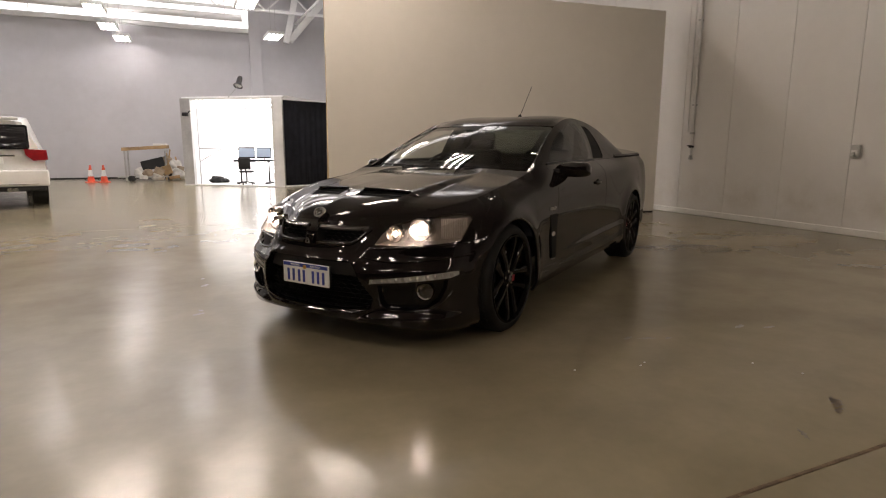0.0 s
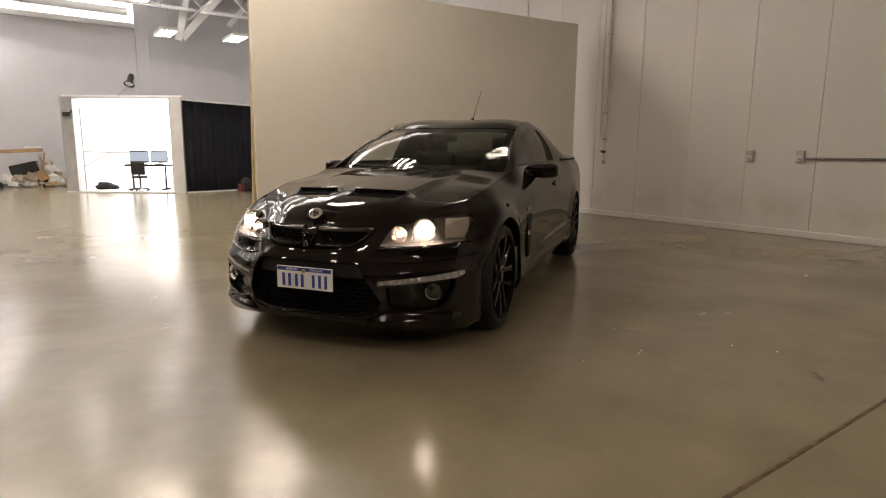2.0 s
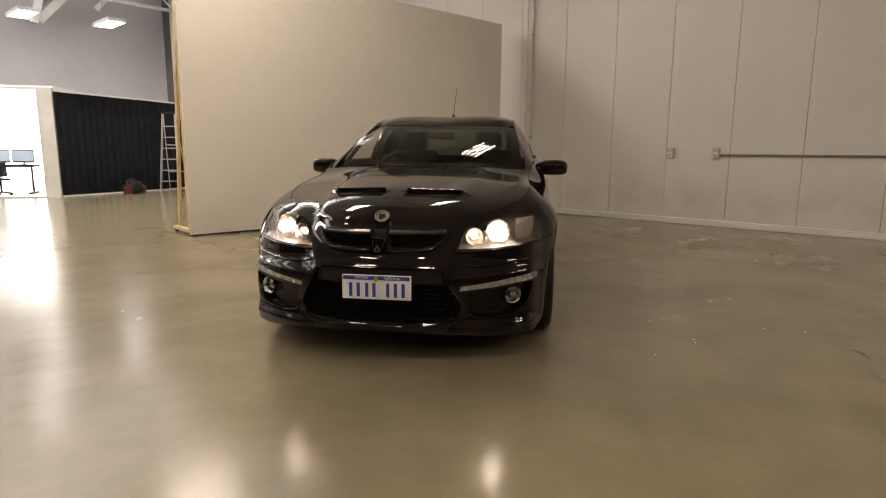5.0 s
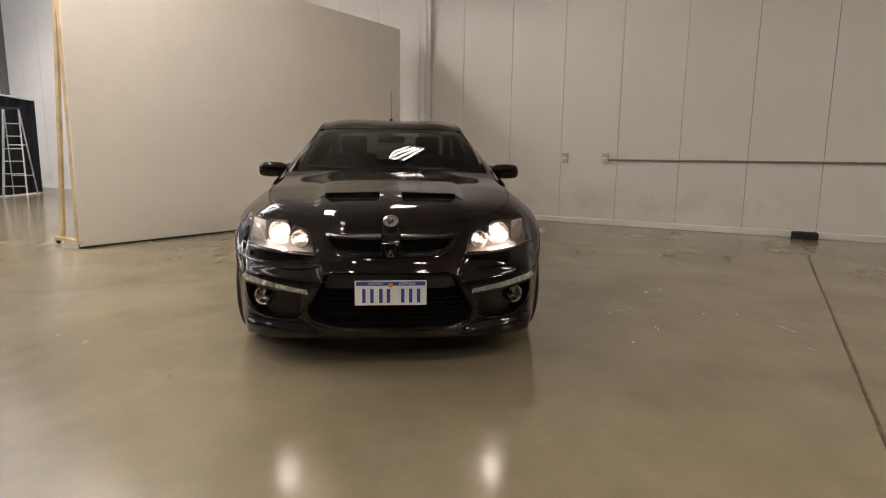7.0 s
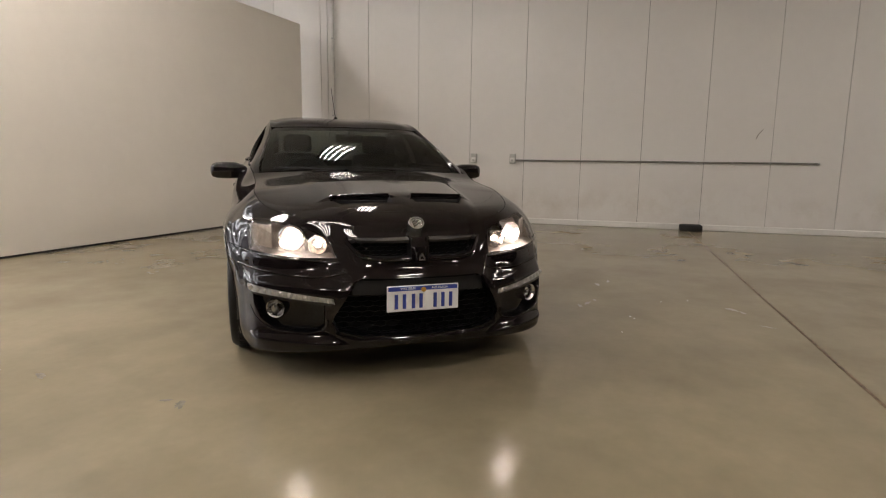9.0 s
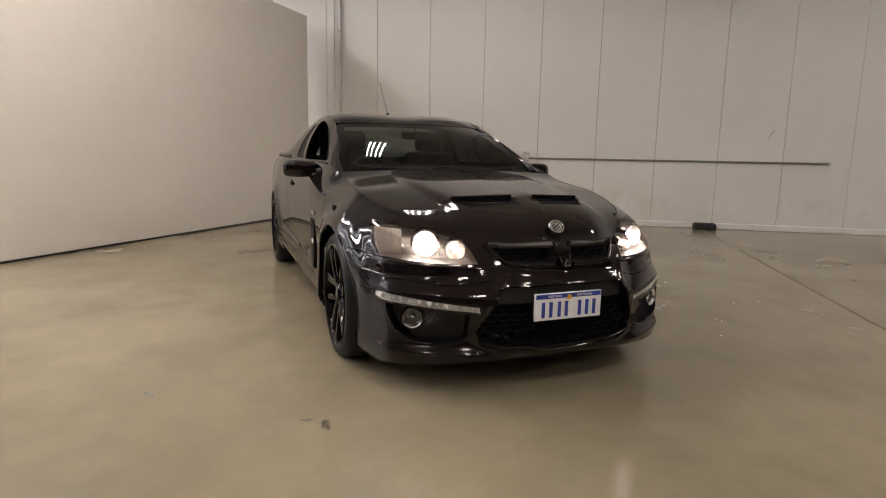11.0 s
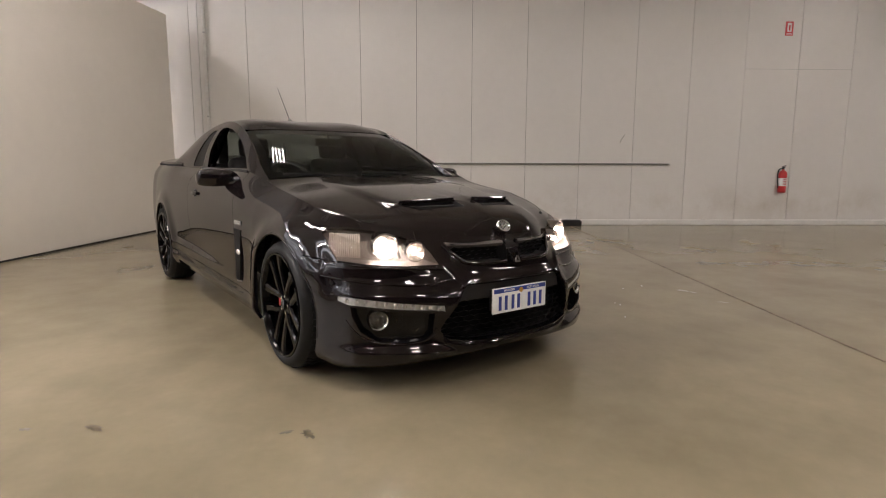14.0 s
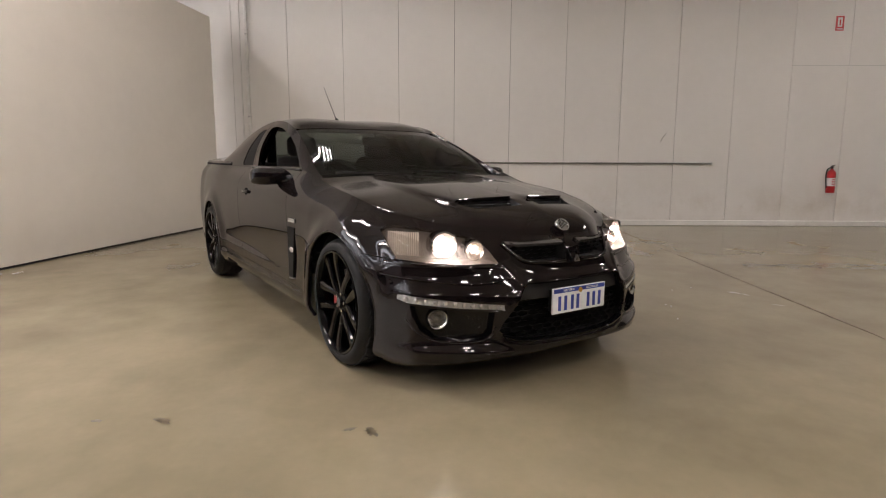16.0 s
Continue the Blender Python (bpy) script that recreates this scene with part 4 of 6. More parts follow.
for x in (-.135, -.095, -.050, -.012, .060, .100, .140):
    bm = bmesh.new()
    box(bm, x - .0085, x + .0085, -.0095, -.0055, .386, .458, .001)
    part("bar", bm, M_BLUE, plate)
for word, x in (("WESTERN", -.078), ("AUSTRALIA", .082)):
    text = bpy.data.curves.new("lettering", "FONT")
    text.body, text.size, text.align_x, text.extrude = word, .0165, "CENTER", .0006
    text.materials.append(M_PLATE)
    letters = new("lettering", text)
    letters.parent = plate
    letters["label"] = "white header lettering"
    letters.matrix_basis = pose(x, -.0104, .4795, 90)
bm = bmesh.new()
box(bm, -.165, .165, .006, .045, .38, .49, .004)
o = part("plate_holder", bm, M_PLASTIC, car)

# round badge
badge = thing("badge", pose(0, .136, .783, 58, 0, 0), "round chrome badge", "badge")
badge.parent = car
del badge["category"]
bm = bmesh.new()
lathe(bm, [(.0, .004), (.030, .004), (.033, .010), (.039, .011), (.042, .006), (.042, -.006)], 32, Matrix.Diagonal((1, .86, 1, 1)))
part("disc", bm, M_CHROME, badge, smooth=40)
bm = bmesh.new()
for a, b, w in (((-.016, -.006, .006), (.014, .014, .006), .008), ((-.012, -.016, .006), (.018, .002, .006), .007), ((-.018, .006, .006), (-.004, .018, .006), .006)):
    beam(bm, a, b, w, .006, .001)
part("mark", bm, M_BAR, badge)

# --- greenhouse
GLASS_BOT = resampled([(0, 1.485, 1.006), (.30, 1.502, 1.006), (.53, 1.540, 1.005), (.715, 1.612, 1.006)], 26)
GLASS_TOP = resampled([(0, 2.235, 1.352), (.27, 2.249, 1.350), (.48, 2.290, 1.346), (.598, 2.345, 1.338)], 26)
v = np.linspace(0, 1, 20)[:, None, None]
screen = GLASS_BOT[None] * (1 - v) + GLASS_TOP[None] * v
screen[:, :, 2] += 0.028 * np.sin(np.pi * v[:, :, 0])
screen[:, :, 1] -= 0.014 * np.sin(np.pi * v[:, :, 0])
bm = bmesh.new()
sheet(bm, screen)
part("windscreen", both(bm), M_SCREEN, car, "clear raked windscreen", smooth=60)
# dark border band printed round the glass
bm = bmesh.new()
sheet(bm, screen[-3:] + np.array([0, .004, -.006]))
sheet(bm, screen[:3] + np.array([0, .004, -.006]))
sheet(bm, screen[:, -3:] + np.array([-.004, .004, -.004]))
part("glass_border", both(bm), M_PLASTIC, car, smooth=60)

# roof skin
rail_t = resampled([(.620, 2.33, 1.347), (.612, 2.45, 1.385), (.602, 2.65, 1.419), (.596, 2.86, 1.427), (.603, 3.06, 1.414), (.615, 3.20, 1.393)], 30)
mid_t = resampled([(0, 2.235, 1.354), (0, 2.33, 1.386), (0, 2.50, 1.425), (0, 2.72, 1.449), (0, 2.98, 1.455), (0, 3.20, 1.442)], 30)
front_t = GLASS_TOP + np.array([0, .004, .004])
front_t[-1] = rail_t[0]
rear_t = resampled([(0, 3.20, 1.442), (.30, 3.21, 1.436), (.50, 3.21, 1.418), tuple(rail_t[-1])], 26)
roof = coons(front_t, rear_t, mid_t, rail_t)
u = np.linspace(0, 1, roof.shape[1])
roof[:, :, 2] += (0.010 * np.sin(np.pi * u ** 1.6) * np.minimum(1, np.linspace(0, 6, roof.shape[0]))[:, None])
bm = bmesh.new()
sheet(bm, roof)
part("roof", rimmed(both(bm), 0.02), M_PAINT, car, "black roof skin", smooth=40)

# cab side: pillars, door glass and sail panel on one curved flank
belt = resampled([(.735, 1.44, .965), (.772, 1.62, 1.02), (.786, 1.80, 1.046), (.786, 2.3, 1.052), (.786, 2.8, 1.056), (.797, 3.2, 1.062), (.806, 3.55, 1.070), (.818, 3.97, 1.076)], 80)
top = resampled([(.722, 1.455, .975), (.722, 1.60, 1.036), (.688, 1.88, 1.165), (.634, 2.20, 1.301), (.613, 2.42, 1.378), (.602, 2.65, 1.420), (.596, 2.86, 1.428), (.605, 3.10, 1.410),
                 (.630, 3.30, 1.372), (.662, 3.46, 1.322), (.706, 3.64, 1.243), (.752, 3.80, 1.163), (.802, 3.955, 1.088)], 80)
w = np.linspace(0, 1, 22)[:, None, None]
flank = belt[None] * (1 - w) + top[None] * w
swell = 0.030 * np.sin(np.pi * w[:, :, 0]) * np.clip((top[:, 2] - belt[:, 2]) / 0.3, 0, 1)[None]
flank[:, :, 0] += swell
cab = bmesh.new()
sheet(cab, flank)
DOORGLASS = [(1.80, 1.064), (1.86, 1.098), (2.08, 1.205), (2.32, 1.302), (2.52, 1.355), (2.68, 1.376), (2.79, 1.374), (2.828, 1.352), (2.80, 1.20), (2.752, 1.066)]
QUARTER = [(2.930, 1.362), (3.02, 1.362), (3.085, 1.335), (3.14, 1.20), (3.175, 1.090), (3.15, 1.072), (2.885, 1.072)]
glass_d = taken(cab, cut(cab, DOORGLASS, (1, 2), side))
glass_q = taken(cab, cut(cab, QUARTER, (1, 2), side))
gone = cut(cab, [(2.852, 1.04), (2.880, 1.40), (2.8845, 1.40), (2.8565, 1.04)], (1, 2), side)
taken(cab, gone).free()
for flip in (1, -1):
    pick = (lambda q: q) if flip > 0 else mirrored
    part("cab_side", rimmed(pick(clone(cab)), 0.02), M_PAINT, car, "black pillar and sail panel", smooth=35)
    if flip > 0:
        part("door_glass", clone(glass_d), M_TINT, car, "tinted side glass, wound up", smooth=60)
    quarter = clone(glass_q)
    for vv in quarter.verts:
        vv.co.x -= .007
    part("quarter_trim", pick(quarter), M_MESH, car, "black quarter trim", smooth=60)
    # A pillar face between screen and flank
    bm = bmesh.new()
    a = np.stack([screen[k, -1] for k in range(20)])
    b = np.array([[np.interp(p[1] + 0.01, top[:, 1], top[:, 0]), p[1] + 0.01, np.interp(p[1] + 0.01, top[:, 1], top[:, 2])] for p in a])
    m_ = (a + b) / 2 + np.array([.002, -.002, .004])
    sheet(bm, np.stack([a, m_, b]))
    for vv in bm.verts:
        vv.co.x *= flip
    bmesh.ops.recalc_face_normals(bm, faces=bm.faces)
    part("pillar", bm, M_PAINT, car, smooth=50)
    # sail inner face
    bm = bmesh.new()
    sel = [k for k in range(80) if top[k, 1] > 3.02]
    sheet(bm, np.stack([top[sel], top[sel] * np.array([.86, 1, 1]) + np.array([0, 0, -.03]), belt[sel] * np.array([.84, 1, 1])]))
    for vv in bm.verts:
        vv.co.x *= flip
    part("sail_lining", bm, M_PAINT, car, smooth=40)
    # waist seal
    bm = bmesh.new()
    pts = [p for p in belt if 1.74 < p[1] < 3.0]
    for p, q in zip(pts[::3], pts[3::3]):
        beam(bm, (flip * (p[0] + .003), p[1], p[2] + .004), (flip * (q[0] + .003), q[1], q[2] + .004), .010, .014)
    part("waist_seal", bm, M_PLASTIC, car)

# cab back wall with its window
bm = bmesh.new()
BACK = 3.10
for x0, x1, z0, z1 in ((-.74, .74, .60, 1.09), (-.50, .50, 1.36, 1.42), (-.60, -.52, 1.09, 1.34), (.52, .60, 1.09, 1.34)):
    box(bm, x0, x1, BACK, BACK + .03, z0, z1, .006)
part("cab_back", bm, M_TRIM, car)
bm = bmesh.new()
box(bm, -.52, .52, BACK + .012, BACK + .016, 1.09, 1.36)
part("rear_window", bm, M_SCREEN, car, "clear rear cab window")

# tub cover, tail and bed rails
rail = spline(CURVES[6], np.linspace(11.35, 14.6, 40))
cover = []
for k in range(40):
    x, y, z = rail[k]
    x -= .012
    hump = .075 * min(1, (k + 1) / 8) * min(1, (40 - k) / 6)
    cover.append([(x * f, y + .10 * (1 - f * f) * (k / 39), z + .034 + hump * (1 - f ** 2.4)) for f in np.linspace(0, 1, 18)])
    cover[-1].append((x + .006, y, z + .022))
    cover[-1].append((x + .004, y, z - .002))
bm = bmesh.new()
sheet(bm, cover)
part("tub_cover", both(bm), M_PAINT, car, "black hard tub cover", smooth=35)
# black strip drawn as the dark gap between tub cover and body
gap_run = [(p[0], p[1], p[2]) for p in rail]
for flip in (1, -1):
    bm = bmesh.new()
    for p, q in zip(gap_run[::2], gap_run[2::2]):
        beam(bm, (flip * (p[0] - .006), p[1], p[2] + .008), (flip * (q[0] - .006), q[1], q[2] + .008), .012, .020)
    part("cover_gap_shade", bm, M_LINER, car)
bm = bmesh.new()
box(bm, -.70, .70, 3.12, 3.64, 1.045, 1.10, .015)
part("tub_header", bm, M_PAINT, car)
# cowl, wipers and washer jets
bm = bmesh.new()
cg = np.stack([GLASS_BOT + np.array([0, -.035, .003]), GLASS_BOT + np.array([0, .01, .002])])
sheet(bm, cg)
part("cowl", both(bm), M_PLASTIC, car, smooth=40)
for xa, ya, xb, yb in ((.50, 1.50, -.06, 1.505), (-.12, 1.495, -.62, 1.53)):
    bm = bmesh.new()
    beam(bm, (xa, ya + .02, 1.018), (xb, yb + .03, 1.030), .012, .014, .003)
    beam(bm, (xa, ya + .02, 1.012), ((xa + xb) / 2, (ya + yb) / 2 - .015, 1.026), .016, .012, .003)
    part("wiper", bm, M_PLASTIC, car)
for x in (-.16, .16):
    bm = bmesh.new()
    bmesh.ops.create_uvsphere(bm, u_segments=10, v_segments=6, radius=.012, matrix=pose(x, 1.34, 1.024) @ Matrix.Diagonal((1.3, 1, .6, 1)))
    part("washer_jet", bm, M_GLOSSBLK, car, smooth=50)

# aerial
aerial = thing("aerial", pose(.0, 2.99, 1.452), "thin black roof aerial", "aerial")
aerial.parent = car
del aerial["category"]
bm = bmesh.new()
lathe(bm, [(0, .035), (.010, .034), (.020, .016), (.026, -.01)], 14)
part("base", bm, M_PLASTIC, aerial, smooth=50)
bm = bmesh.new()
rod(bm, (0, .012, .03), (0, .28, .33), .0035, 8, .0022)
part("whip", bm, M_PLASTIC, aerial, smooth=50)

# door mirrors, handles and side badges
for flip in (1, -1):
    mir = thing("door_mirror", pose(0, 0, 0), "black door mirror housing", "mirror")
    mir.parent = car
    del mir["category"]
    bm = bmesh.new()
    prof = [(.800, .030, .026, 1.000), (.830, .052, .040, 1.005), (.880, .072, .058, 1.005), (.950, .078, .061, 1.005), (1.010, .072, .058, 1.005), (1.042, .055, .048, 1.004), (1.056, .028, .026, 1.003)]
    ring = []
    for x, ry, rz, zc in prof:
        ring.append([bm.verts.new((flip * x, 1.930 + .10 * (x - .80) + ry * math.copysign(abs(math.cos(a)) ** .7, math.cos(a)), zc + rz * math.copysign(abs(math.sin(a)) ** .6, math.sin(a))))
                     for a in np.linspace(0, 2 * math.pi, 25)[:-1]])
    for a, b in zip(ring, ring[1:]):
        for k in range(24):
            bm.faces.new((a[k], a[(k + 1) % 24], b[(k + 1) % 24], b[k]))
    bm.faces.new(ring[0])
    bm.faces.new(ring[-1])
    bmesh.ops.recalc_face_normals(bm, faces=bm.faces)
    part("housing", bm, M_PAINT, mir, smooth=50)
    bm = bmesh.new()
    box(bm, .83, 1.035, -.004, .004, .962, 1.050, .002, pose(0, 2.004, 0))
    for vv in bm.verts:
        vv.co.x *= flip
    bmesh.ops.recalc_face_normals(bm, faces=bm.faces)
    part("mirror_glass", bm, M_CHROME, mir)
    bm = bmesh.new()
    beam(bm, (flip * .865, 1.90, .985), (flip * .775, 1.74, .985), .05, .05, .016)
    beam(bm, (flip * .800, 1.76, .990), (flip * .842, 1.68, .905), .05, .05, .016)
    part("stalk", bm, M_GLOSSBLK, mir, smooth=50)
    # handle
    han = thing("door_handle", pose(flip * .903, 2.665, .868), "black door handle", "handle")
    han.parent = pieces["door"][0 if flip > 0 else 1]
    del han["category"]
    bm = bmesh.new()
    bmesh.ops.create_uvsphere(bm, u_segments=16, v_segments=8, radius=.05, matrix=Matrix.Diagonal((.25, 1, .62, 1)))
    part("cup", bm, M_LINER, han, smooth=60)
    bm = bmesh.new()
    box(bm, flip * .012 - .008, flip * .012 + .008, -.085, .085, -.012, .014, .007)
    part("grip", bm, M_GLOSSBLK, han, smooth=50)
    # fender outlet and badges
    bm = bmesh.new()
    box(bm, flip * .9065 - .007, flip * .9065 + .007, 1.525, 1.665, .36, .69, .004)
    for vv in bm.verts:
        low = (.69 - vv.co.z) / .33
        vv.co.y += low * (.075 if vv.co.y < 1.59 else .012)
        vv.co.x += flip * .007 * (.5 - low)
    part("fender_outlet", bm, M_MESH, car, "black upright fender outlet")
    bm = bmesh.new()
    box(bm, flip * .9125 - .006, flip * .9125 + .006, 1.52, 1.635, .718, .746, .003)
    part("side_badge", bm, M_ALU, car, "silver side badge")
    bm = bmesh.new()
    bmesh.ops.create_uvsphere(bm, u_segments=14, v_segments=8, radius=.03, matrix=pose(flip * .913, 1.60, .545) @ Matrix.Diagonal((.3, 1.2, .6, 1)))
    part("side_lamp", bm, M_LED, car, "small clear side lamp", smooth=60)
    bm = bmesh.new()
    for k in range(3):
        box(bm, flip * .9005 - .004, flip * .9005 + .004, 1.60 + k * .030, 1.622 + k * .030, .352 - .004 * k, .385, .002)
    part("flank_emblem", bm, M_ALU, car, "small silver emblem")
    # wheel house
    for ax in (FRONT_AXLE, REAR_AXLE):
        bm = bmesh.new()
        n = 28
        rr = [[bm.verts.new((flip * x, ax + r * math.cos(radians(-8 + 196 * k / n)), AXLE_Z + r * math.sin(radians(-8 + 196 * k / n)))) for k in range(n + 1)] for x, r in ((.862, .390), (.850, .398), (.60, .40), (.598, .05))]
        for a, b in zip(rr, rr[1:]):
            for k in range(n):
                bm.faces.new((a[k], a[k + 1], b[k + 1], b[k]))
        part("wheel_house", bm, M_LINER, car, smooth=50)

# underbody pan
bm = bmesh.new()
box(bm, -.58, .58, .46, 4.75, .255, .36, .04)
part("underbody", bm, M_LINER, car)


# --- wheels
def wheel():
    """A black twin-spoke alloy on a low tyre; local z points outwards, the outer face at z = 0."""
    g = thing("wheel", pose(0, 0, 0), "black twin spoke alloy wheel on a low tyre", "wheel")
    del g["category"]
    bm = bmesh.new()
    lathe(bm, [(.276, -.012), (.285, -.004), (.298, .000), (.322, -.006), (.334, -.022), (.343, -.045), (.345, -.075), (.345, -.185), (.342, -.215), (.325, -.245), (.285, -.25), (.276, -.245)], 72)
    part("tyre", bm, M_RUBBER, g, smooth=40)
    tread = bmesh.new()
    for k in range(60):
        for row, z in enumerate((-.058, -.10, -.16, -.20)):
            a = 2 * math.pi * (k + .5 * (row % 2)) / 60
            box(tread, -.003, .0035, -.012, .012, -.016, .016, 0, Matrix.Rotation(a, 4, "Z") @ pose(.345, 0, z, 18 if row % 2 else -18))
    ob = part("tread", tread, M_RUBBER, g)
    bm = bmesh.new()
    lathe(bm, [(.284, -.006), (.278, .002), (.270, .000), (.262, -.016), (.256, -.05), (.232, -.20), (.24, -.24)], 72)
    part("rim", bm, M_RIM, g, smooth=35)
    for k in range(5):
        bm = bmesh.new()
        for s in (-1, 1):
            base = radians(72 * k)
            path = resampled([(.048, s * .60), (.10, s * .42), (.17, s * .285), (.235, s * .235), (.268, s * .25)], 9)
            sec = []
            for i, (r, a) in enumerate(path):
                f = i / 8
                wd = .0235 - .004 * math.sin(math.pi * f) + .008 * max(0, f - .8) * 4
                zt = -.012 - .020 * (1 - f) + (.010 if f > .85 else 0) * 0
                ce = Vector((r * math.cos(base + a), r * math.sin(base + a), 0))
                tn = Vector((-math.sin(base + a * 1.4), math.cos(base + a * 1.4), 0))
                sec.append([bm.verts.new(ce + tn * q * wd + Vector((0, 0, zt + h))) for q, h in ((-1, -.035), (-1, -.008), (-.55, .002), (.55, .002), (1, -.008), (1, -.035))])
            for a_, b_ in zip(sec, sec[1:]):
                for j in range(6):
                    bm.faces.new((a_[j], a_[(j + 1) % 6], b_[(j + 1) % 6], b_[j]))
        bmesh.ops.recalc_face_normals(bm, faces=bm.faces)
        part("spoke", bm, M_RIM, g, smooth=35)
    bm = bmesh.new()
    lathe(bm, [(0, -.018), (.026, -.018), (.030, -.022), (.034, -.030), (.062, -.034), (.070, -.045), (.070, -.09)], 32)
    part("hub", bm, M_RIM, g, smooth=35)
    bm = bmesh.new()
    lathe(bm, [(0, -.0155), (.020, -.0155), (.024, -.018)], 20)
    part("cap", bm, M_BAR, g, smooth=35)
    for k in range(5):
        a = radians(72 * k + 36)
        bm = bmesh.new()
        rod(bm, (.048 * math.cos(a), .048 * math.sin(a), -.05), (.048 * math.cos(a), .048 * math.sin(a), -.026), .009, 6)
        part("nut", bm, M_CHROME, g)
    bm = bmesh.new()
    lathe(bm, [(.075, -.085), (.172, -.085), (.175, -.088), (.175, -.112), (.075, -.112)], 48)
    part("disc", bm, M_DISC, g, smooth=35)
    return g


w1 = wheel()
w1.parent = car
FACE = .932
for k, (x, y, turn) in enumerate(((1, FRONT_AXLE, 8), (1, REAR_AXLE, 40), (-1, FRONT_AXLE, 20), (-1, REAR_AXLE, 60))):
    m = pose(x * (FACE - (.016 if y < 2 else 0)), y, AXLE_Z, 0, 90 * x, 0) @ pose(0, 0, 0, 0, 0, turn)
    if k == 0:
        w1.matrix_basis = m
    else:
        copy_thing(w1, m)
    bm = bmesh.new()
    side_y = .10 if y < 2 else -.10
    box(bm, x * (.838 if y < 2 else .855) - .035, x * (.838 if y < 2 else .855) + .035, y + side_y - .035, y + side_y + .035, AXLE_Z - .045, AXLE_Z + .05, .015)
    part("brake_caliper", bm, M_RED, car, "red brake caliper")

# --- cabin
bm = bmesh.new()
box(bm, -.70, .70, 1.62, 2.02, .70, .965, .05)
box(bm, -.66, .66, 1.72, 1.98, .95, .995, .02)
part("dashboard", bm, M_TRIM, car, "dark dashboard", smooth=40)
for flip in (1, -1):
    seat = thing("seat", pose(flip * .36, 0, 0), "dark fabric bucket seat", "seat")
    seat.parent = car
    del seat["category"]
    bm = bmesh.new()
    box(bm, -.24, .24, 2.25, 2.75, .52, .66, .05)
    part("cushion", bm, M_SEAT, seat, smooth=50)
    bm = bmesh.new()
    box(bm, -.23, .23, -.06, .06, 0, .56, .055, pose(0, 2.74, .60, -14), 3)
    box(bm, -.25, -.15, -.10, .05, .05, .46, .04, pose(0, 2.74, .60, -14), 3)
    box(bm, .15, .25, -.10, .05, .05, .46, .04, pose(0, 2.74, .60, -14), 3)
    part("backrest", bm, M_SEAT, seat, smooth=50)
    bm = bmesh.new()
    box(bm, -.125, .125, -.05, .05, 0, .17, .045, pose(0, 2.90, 1.145, -8), 3)
    part("headrest", bm, M_SEAT, seat, smooth=50)
wheel_s = thing("steering_wheel", pose(-.36, 2.10, .945, 68, 0, 0), "dark steering wheel", "steering wheel")
wheel_s.parent = car
del wheel_s["category"]
bm = bmesh.new()
n, k2 = 36, 8
tor = [[bm.verts.new(((.175 + .015 * math.cos(2 * math.pi * j / k2)) * math.cos(2 * math.pi * i / n), (.175 + .015 * math.cos(2 * math.pi * j / k2)) * math.sin(2 * math.pi * i / n), .015 * math.sin(2 * math.pi * j / k2)))
        for j in range(k2)] for i in range(n)]
for i in range(n):
    for j in range(k2):
        bm.faces.new((tor[i][j], tor[(i + 1) % n][j], tor[(i + 1) % n][(j + 1) % k2], tor[i][(j + 1) % k2]))
part("ring", bm, M_PLASTIC, wheel_s, smooth=60)
bm = bmesh.new()
box(bm, -.165, .165, -.025, .025, -.02, .005, .008)
box(bm, -.06, .06, -.06, .05, -.03, .015, .02)
box(bm, -.025, .025, -.165, 0, -.02, .004, .008)
part("hub_pad", bm, M_TRIM, wheel_s, smooth=50)
bm = bmesh.new()
box(bm, -.115, .115, -.02, .02, -.032, .032, .018, pose(0, 2.22, 1.262, -8), 3)
beam(bm, (0, 2.22, 1.285), (0, 2.235, 1.325), .02, .02)
part("rear_view_mirror", bm, M_PLASTIC, car, "dark interior mirror", smooth=50)
for flip in (1, -1):
    bm = bmesh.new()
    box(bm, flip * .72 - .03, flip * .72 + .03, 1.75, 3.05, .45, 1.03, .02)
    part("door_lining", bm, M_TRIM, car)
bm = bmesh.new()
box(bm, -.70, .70, 1.9, 3.09, .40, .46)
part("cabin_floor", bm, M_TRIM, car)
bm = bmesh.new()
sheet(bm, roof[2:-2, :-2] + np.array([0, 0, -.035]))
part("headlining", both(bm), M_TRIM, car, smooth=50)

# ---------------------------------------------------------------- fittings on the panel wall
M_EXT = material("extinguisher_red", (0.50, 0.018, 0.022), 0.28, vary=0.1, scale=10, coat=0.3)
M_SIGNR = material("sign_red", (0.52, 0.03, 0.03), 0.4, vary=0.06, scale=12)
M_SIGNW = material("sign_white", (0.80, 0.80, 0.78), 0.45, vary=0.05, scale=12)
M_BLACKM = material("matt_black", (0.014, 0.014, 0.015), 0.75, vary=0.2, scale=8, bump=0.15)
M_SCUFF = material("floor_scuff", (0.135, 0.105, 0.066), 0.3, vary=0.35, scale=22, spec=0.25)
M_CHIP = material("pale_chip", (0.75, 0.73, 0.68), 0.7, vary=0.15, scale=20)


def socket_box(y, z):
    g = thing("switch_box", pose(EAST, y, z), "grey plastic wall switch box on the panel joint", "switch box", "switch boxes")
    bm = bmesh.new()
    box(bm, -.055, -.001, -.055, .055, -.085, .085, .012)
    part("body", bm, M_PVC, g, smooth=40)
    bm = bmesh.new()
    box(bm, -.068, -.053, -.04, .04, -.065, .02, .008)
    part("cover", bm, M_KERB, g, smooth=40)
    bm = bmesh.new()
    rod(bm, (-.066, 0, -.03), (-.09, 0, -.03), .02, 14)
    part("knob", bm, M_PVC, g, smooth=40)
    return g


